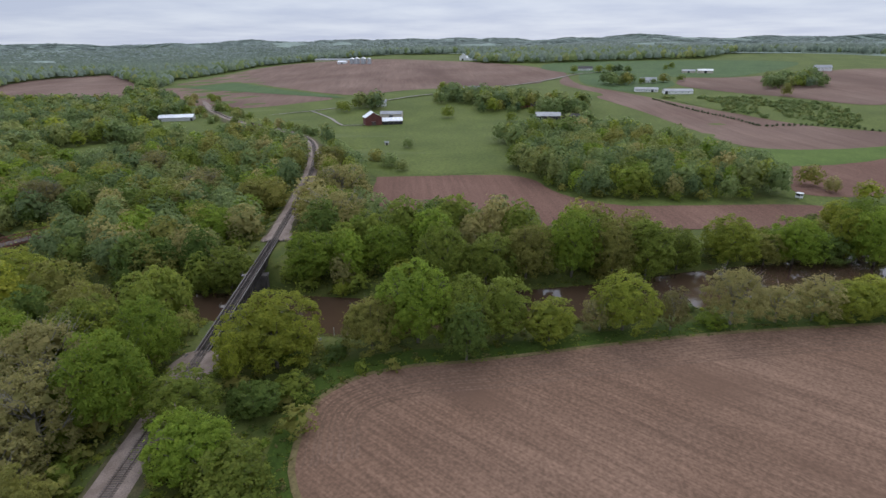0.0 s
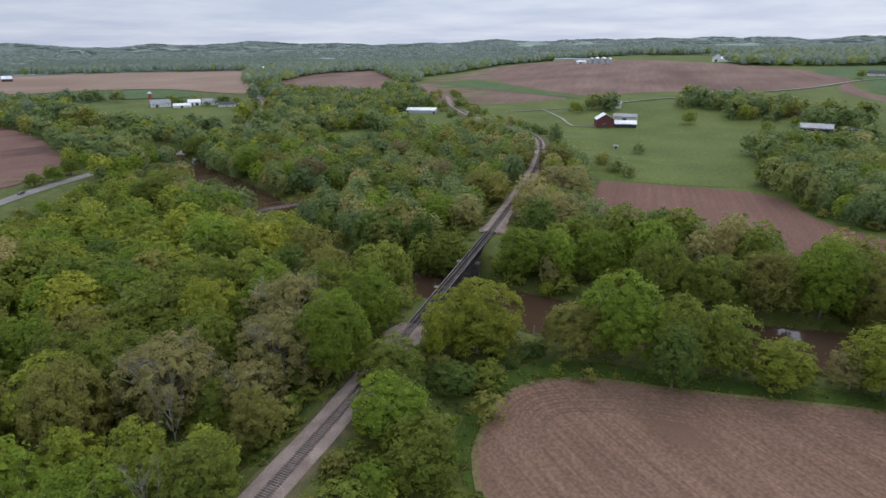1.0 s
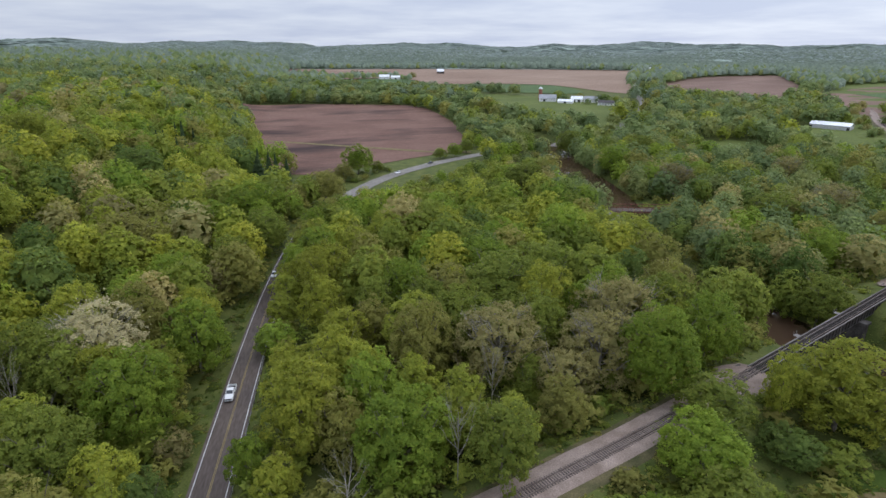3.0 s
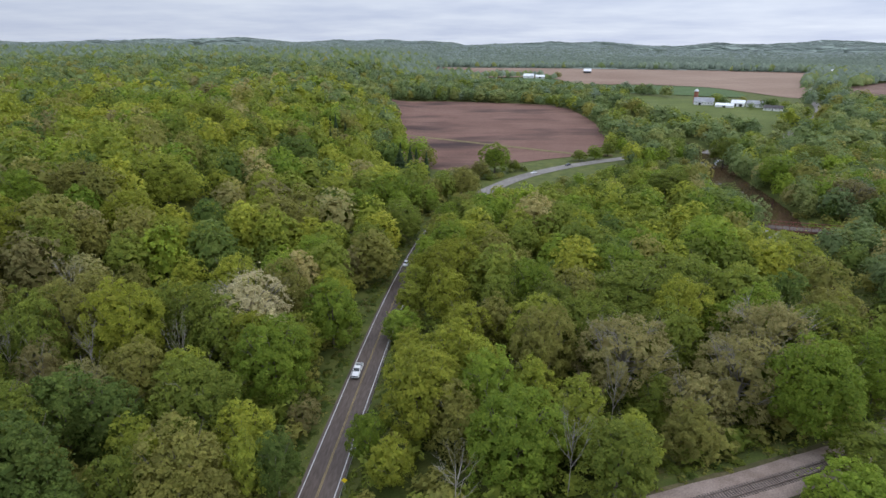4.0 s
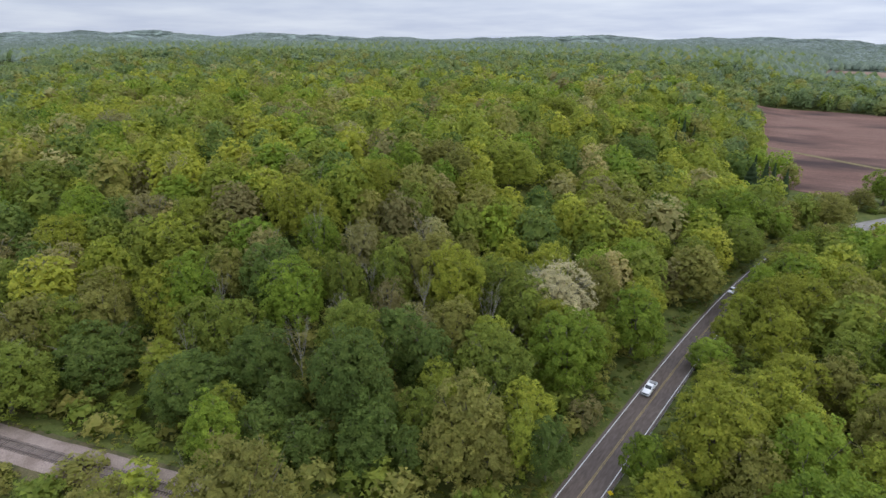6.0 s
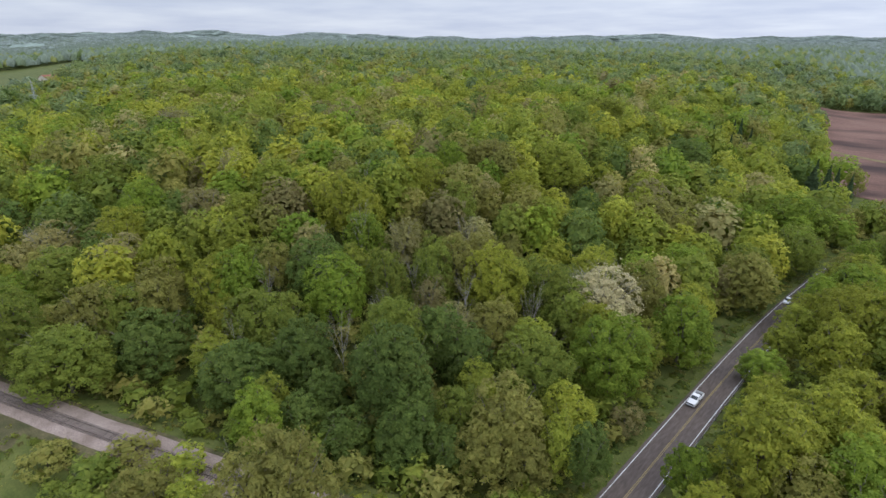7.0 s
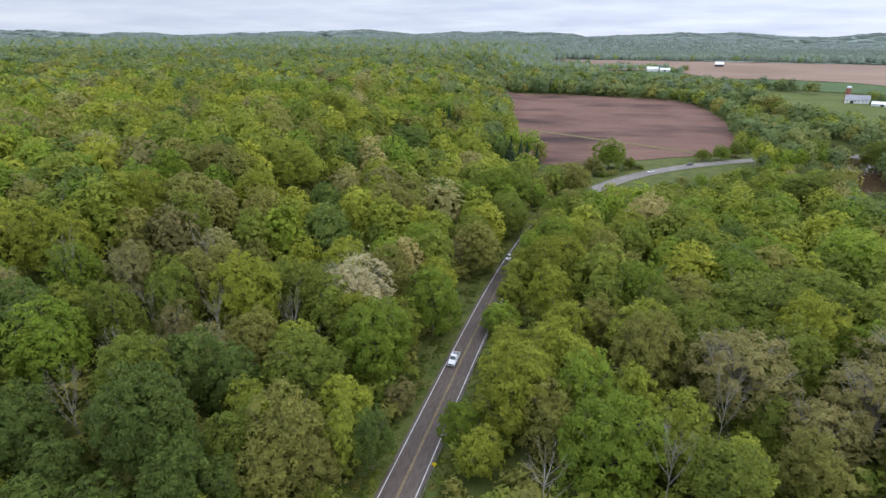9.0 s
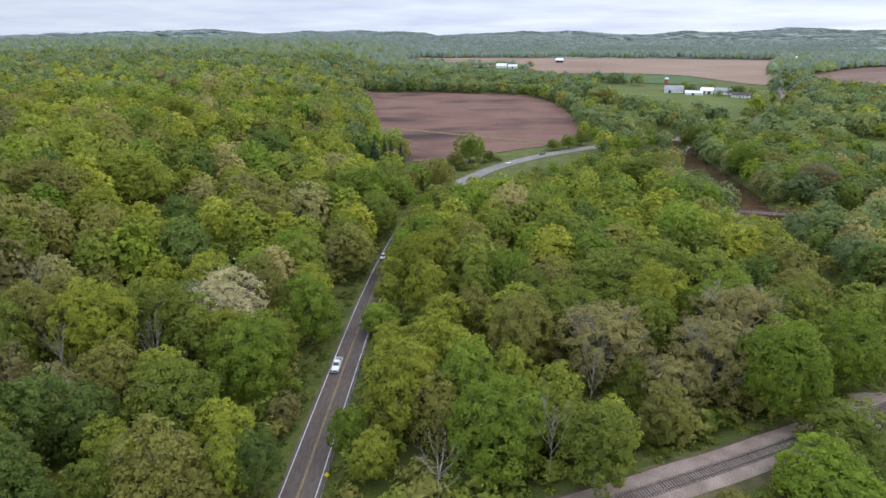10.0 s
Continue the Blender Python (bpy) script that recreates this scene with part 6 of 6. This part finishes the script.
# lattice pylon
px, py = -550, 109
pylon = thing("pylon", pose(px, py, ground_z(px, py), 0, 0, 25), "grey steel lattice power pylon above the trees", "pylon")
for sx, sy in ((-1, -1), (1, -1), (1, 1), (-1, 1)):
    bm = tube(bmesh.new(), (sx * 3.2, sy * 3.2, -1), (sx * 0.8, sy * 0.8, 22), 0.14, 0.12, 4)
    tube(bm, (sx * 0.8, sy * 0.8, 22), (sx * 0.25, sy * 0.25, 36), 0.12, 0.08, 4)
    part("leg", bm, GALV, pylon)
for side in range(4):
    bm = bmesh.new()
    for k in range(7):
        z0, z1 = k * 4.6, (k + 1) * 4.6
        w0, w1 = (max(0.4, 3.2 - 2.4 * z / 22) for z in (z0, z1))
        for p, q in (((-w0, -w0, z0), (w1, -w1, z1)), ((w0, -w0, z0), (-w1, -w1, z1)), ((-w1, -w1, z1), (w1, -w1, z1))):
            r = Matrix.Rotation(side * math.pi / 2, 3, "Z")
            tube(bm, r @ Vector(p), r @ Vector(q), 0.07, 0.07, 3)
    part("lattice", bm, GALV, pylon)
for z, w in ((24, 5.5), (29, 4.5), (34, 3.5)):
    bm = bmesh.new()
    for s in (-1, 1):
        tube(bm, (0, 0, z + 0.8), (s * w, 0, z), 0.1, 0.06, 4)
        tube(bm, (0, 0, z), (s * w, 0, z), 0.1, 0.06, 4)
        tube(bm, (s * w, 0, z), (s * w, 0, z - 1.4), 0.08, 0.08, 5)
    part("arm", bm, GALV, pylon)

# ---- rusty road bridge over the river ----
truss = thing("truss_bridge", pose(125.5, 244.2, 1.6, 0, 0, -13), "rust-red steel pony truss bridge over the river", "bridge")
part("deck", boxed(0, -0.2, -0.35, 34, 5.2, 0), ASPHALT, truss)
for y in (-0.35, 5.35):
    part("top_chord", boxed(1.5, y - 0.12, 1.9, 32.5, y + 0.12, 2.15), RUST, truss)
    part("bottom_chord", boxed(0, y - 0.14, -0.9, 34, y + 0.14, -0.4), RUST, truss)
    for k in range(12):
        x = 1.5 + k * 31 / 11
        part("post", boxed(x - 0.09, y - 0.09, -0.4, x + 0.09, y + 0.09, 1.9), RUST, truss)
        if k < 11:
            x2 = x + 31 / 11
            part("diagonal", tube(bmesh.new(), (x, y, -0.4) if k < 6 else (x, y, 1.9), (x2, y, 1.9) if k < 6 else (x2, y, -0.4), 0.07, 0.07, 4), RUST, truss)
for x in (-1.2, 34):
    part("abutment", boxed(x, -1.2, -7.5, x + 1.2, 6.2, -0.36, bevel=0.05), STONE, truss)
ribbon("bridge_lane", spline([(159.2, 239.2), (168, 235), (180, 229), (200, 225), (235, 240)], 5), 2.2, ASPHALT, lift=1.5, label="pale lane leading off the rusty bridge")
guard = thing("guard_rail", pose(160.5, 236.0, 1.6, 0, 0, -30), "weathered grey guard rail beside the lane", "guard rail")
for y in (0.0,):
    part("beam", boxed(0, y - 0.05, 0.45, 14, y + 0.05, 0.8, bevel=0.02), GALV, guard)
    for k in range(8):
        part("post", boxed(k * 2 - 0.07, y, -1.2, k * 2 + 0.07, y + 0.14, 0.75), GALV, guard)

# posts by the water and the line
pole = thing("river_pole", pose(121.5, 78.3, -4.6, 4, -5, 0), "thin pale pole standing in the river shallows", "pole")
part("shaft", tube(bmesh.new(), (0, 0, 0), (0, 0, 6.4), 0.11, 0.08, 8), SIGN_WHITE, pole)
post = thing("line_post", pose(86.5, 86.6, ground_z(86.5, 86.6), 5, 3, 0), "dark weathered post beside the railway", "post")
part("shaft", tube(bmesh.new(), (0, 0, -0.6), (0, 0, 5.2), 0.14, 0.1, 8), BARK, post)
part("cross_bar", boxed(-0.6, -0.06, 4.5, 0.6, 0.06, 4.62, bevel=0.01), BARK, post)
# driftwood caught in the shallows
rng_ = random.Random(4)
for x, y in ((196, -29), (184, -14), (171, 2), (208, -44), (150, 330), (146, 300), (128, 108)):
    log = thing("drift_log", pose(x, y, -3.45, 0, 4, rng_.uniform(0, 180)), "bare grey drift log lying in the river", "log", "drift logs in the river")
    bm = tube(bmesh.new(), (-3.6, 0, 0), (0, 0.3, 0.1), 0.24, 0.2, 8)
    tube(bm, (0, 0.3, 0.1), (3.2, 0, 0.35), 0.2, 0.1, 8)
    part("stem", bm, BARK_PALE, log)
    for k in range(3):
        a = rng_.uniform(0.4, 1.2)
        part("branch", tube(bmesh.new(), (0.6 + k * 0.7, 0.15, 0.15), (1.4 + k * 0.8, a * (-1) ** k, 0.5 + a), 0.07, 0.03, 5), BARK_PALE, log)

# ---- roadside ----
guard = thing("guard_rail", pose(0, 0, 0), "galvanised steel guard rail beside the road", "guard rail")
bm = bmesh.new()
line = [(-24.6, y) for y in np.arange(66, 136, 2.0)]
prev = None
for x, y in line:
    ring = [bm.verts.new((x + o, y, z)) for o, z in ((0, 0.82), (-0.07, 0.75), (0, 0.67), (0, 0.62), (-0.07, 0.55), (0, 0.48))]
    if prev:
        for k in range(5):
            bm.faces.new((prev[k], ring[k], ring[k + 1], prev[k + 1]))
    prev = ring
beam = part("beam", bm, GALV, guard)
beam.modifiers.new("thick", "SOLIDIFY").thickness = 0.02
for x, y in line[::2]:
    part("post", boxed(x + 0.03, y - 0.08, -0.4, x + 0.2, y + 0.08, 0.84), BARK, guard, "wooden post")
sign = thing("warning_sign", pose(-24.2, 79.5, 0, 0, 0, 8), "yellow diamond warning sign on a steel post", "road sign")
part("post", boxed(-0.04, -0.04, -0.5, 0.04, 0.04, 2.6), GALV, sign)
plate = part("plate", boxed(-0.42, -0.02, -0.42, 0.42, 0.02, 0.42, bevel=0.01), SIGN_YELLOW, sign)
plate.matrix_basis = pose(0, -0.07, 2.3, 0, 45, 0)
for x, y, w, h, yaw in ((113.5, 78.5, 1.9, 1.2, -58), (152.5, 91.5, 1.9, 1.2, -58)):
    z = ground_z(x, y)
    ob = thing("river_sign", pose(x, y, z, 0, 0, yaw), "white notice board on posts at the riverbank", "sign", "notice boards by the river")
    part("board", boxed(-w / 2, -0.04, 1.0, w / 2, 0.04, 1.0 + h, bevel=0.01), SIGN_WHITE, ob)
    for k in range(3):
        part("writing", boxed(-w * 0.36, -0.055, 1.25 + k * 0.3, w * 0.36, -0.045, 1.36 + k * 0.3), PLASTIC_DARK, ob)
    for s in (-1, 1):
        part("post", boxed(s * w * 0.35 - 0.05, 0.045, -0.5, s * w * 0.35 + 0.05, 0.14, 2.2), BARK, ob)


def shell(sections, bevel=0.06):
    """A closed body from cross-sections along x: (x, half width, low z, high z, half width at the top)."""
    bm = bmesh.new()
    rings_ = []
    for x, w, z0, z1, wt in sections:
        rings_.append([bm.verts.new(c) for c in ((x, -w, z0), (x, w, z0), (x, w, z0 + (z1 - z0) * 0.55), (x, wt, z1), (x, -wt, z1), (x, -w, z0 + (z1 - z0) * 0.55))])
    for a, b in zip(rings_, rings_[1:]):
        for k in range(6):
            bm.faces.new((a[k], a[(k + 1) % 6], b[(k + 1) % 6], b[k]))
    bm.faces.new(rings_[0][::-1])
    bm.faces.new(rings_[-1])
    bmesh.ops.recalc_face_normals(bm, faces=bm.faces[:])
    bmesh.ops.bevel(bm, geom=bm.edges[:], offset=bevel, segments=1, affect="EDGES")
    return bm


def wheels(root, xs, half, r):
    for x in xs:
        for s in (-1, 1):
            tyre = part("wheel", tube(bmesh.new(), (x, s * half, r), (x, s * (half - 0.24), r), r, r, 16), RUBBER, root)
            part("rim", tube(bmesh.new(), (x, s * (half + 0.01), r), (x, s * (half - 0.1), r), r * 0.58, r * 0.58, 12), GALV, tyre)


def pickup(x, y, yaw):
    root = thing("pickup_truck", pose(x, y, 0.16, 0, 0, yaw), "white crew-cab pickup truck driving on the road", "pickup truck")
    body = part("body", shell([(2.9, 0.86, 0.5, 1.05, 0.8), (2.7, 0.96, 0.42, 1.15, 0.88), (1.15, 0.98, 0.42, 1.22, 0.9), (1.1, 0.98, 0.42, 1.22, 0.92), (-0.9, 0.98, 0.42, 1.22, 0.92)]), CAR_WHITE, root)
    part("cab", shell([(1.2, 0.86, 1.15, 1.24, 0.8), (0.45, 0.88, 1.15, 1.88, 0.72), (-0.65, 0.88, 1.15, 1.9, 0.72), (-0.9, 0.88, 1.15, 1.75, 0.72)], 0.04), CAR_WHITE, root)
    part("windscreen", shell([(1.16, 0.74, 1.24, 1.28, 0.72), (0.52, 0.74, 1.3, 1.85, 0.66)], 0.01), GLASS, root)
    for s in (-1, 1):
        part("side_window", boxed(-0.7, s * 0.83 - 0.04, 1.3, 0.5, s * 0.83 + 0.04, 1.68, bevel=0.02), GLASS, root)
        part("bed_side", boxed(-2.9, s * 0.92 - 0.07, 0.5, -0.92, s * 0.92 + 0.07, 1.3, bevel=0.04), CAR_WHITE, root)
        part("mirror", boxed(0.75, s * 1.08 - 0.12, 1.2, 0.9, s * 1.08 + 0.12, 1.45, bevel=0.03), PLASTIC_DARK, root)
        part("headlight", boxed(2.78, s * 0.68 - 0.16, 0.8, 2.93, s * 0.68 + 0.16, 1.0, bevel=0.02), GLASS, root)
        part("tail_light", boxed(-2.93, s * 0.9 - 0.08, 0.8, -2.86, s * 0.9 + 0.08, 1.2, bevel=0.01), BARN_RED, root)
    part("bed_floor", boxed(-2.88, -0.86, 0.55, -0.92, 0.86, 0.75), PLASTIC_DARK, root)
    part("tailgate", boxed(-2.92, -0.84, 0.6, -2.84, 0.84, 1.28, bevel=0.02), CAR_WHITE, root)
    part("grille", boxed(2.86, -0.5, 0.7, 2.94, 0.5, 1.0, bevel=0.02), PLASTIC_DARK, root)
    part("bumper", boxed(2.8, -0.95, 0.42, 3.0, 0.95, 0.62, bevel=0.04), GALV, root)
    part("rear_bumper", boxed(-3.02, -0.95, 0.45, -2.9, 0.95, 0.62, bevel=0.03), GALV, root)
    wheels(root, (1.85, -1.85), 1.0, 0.4)
    return root


def car(x, y, z, yaw, paint, label):
    root = thing("car", pose(x, y, z, 0, 0, yaw), label, "car")
    part("body", shell([(2.25, 0.75, 0.35, 0.75, 0.68), (2.05, 0.86, 0.3, 0.85, 0.78), (0.9, 0.9, 0.3, 0.98, 0.82), (-1.5, 0.9, 0.3, 1.0, 0.82), (-2.2, 0.82, 0.35, 0.95, 0.75)]), paint, root)
    part("cabin", shell([(0.95, 0.76, 0.95, 1.0, 0.72), (0.2, 0.78, 0.95, 1.46, 0.6), (-1.0, 0.78, 0.95, 1.46, 0.6), (-1.75, 0.74, 0.95, 1.02, 0.7)], 0.04), GLASS, root)
    part("roof", shell([(0.25, 0.6, 1.44, 1.5, 0.55), (-1.05, 0.6, 1.44, 1.5, 0.55)], 0.02), paint, root)
    for s in (-1, 1):
        part("headlight", boxed(2.08, s * 0.6 - 0.14, 0.6, 2.24, s * 0.6 + 0.14, 0.74, bevel=0.02), SIGN_WHITE, root)
        part("tail_light", boxed(-2.22, s * 0.62 - 0.14, 0.7, -2.14, s * 0.62 + 0.14, 0.86, bevel=0.01), BARN_RED, root)
    wheels(root, (1.4, -1.35), 0.9, 0.33)
    return root


pickup(-30.4, 118.0, -90)
car(-28.2, 191.5, 0.16, -90, CAR_WHITE, "white car driving on the wooded road")
car(32.5, 354.0, 0.25, 224, CAR_WHITE, "white car on the pale road by the field")
car(58, 381.5, 0.25, 222, CAR_DARK, "dark car on the pale road by the field")

# shrubs planted in a row along the scrub field, and the scrub itself
rng = np.random.default_rng(8)
row = spline([(738, -3), (688, -31), (651, -57), (621, -81), (590, -99), (594, -115), (598, -131), (599, -160), (580, -192)], 1.0)
for k in range(0, len(row), 5):
    x, y = row[k] + rng.normal(0, 0.3, 2)
    ob = plant(x, y, rng.uniform(2.4, 3.4), rng.uniform(2.4, 3.2), "conifer", rng, shape="conifer")
    tagged(ob, "small dark clipped evergreen in a planted row", "shrub", "evergreen row along the field")

for kind in MODELS.values():
    for root in kind:
        for o in (*root.children_recursive, root):
            bpy.data.objects.remove(o)
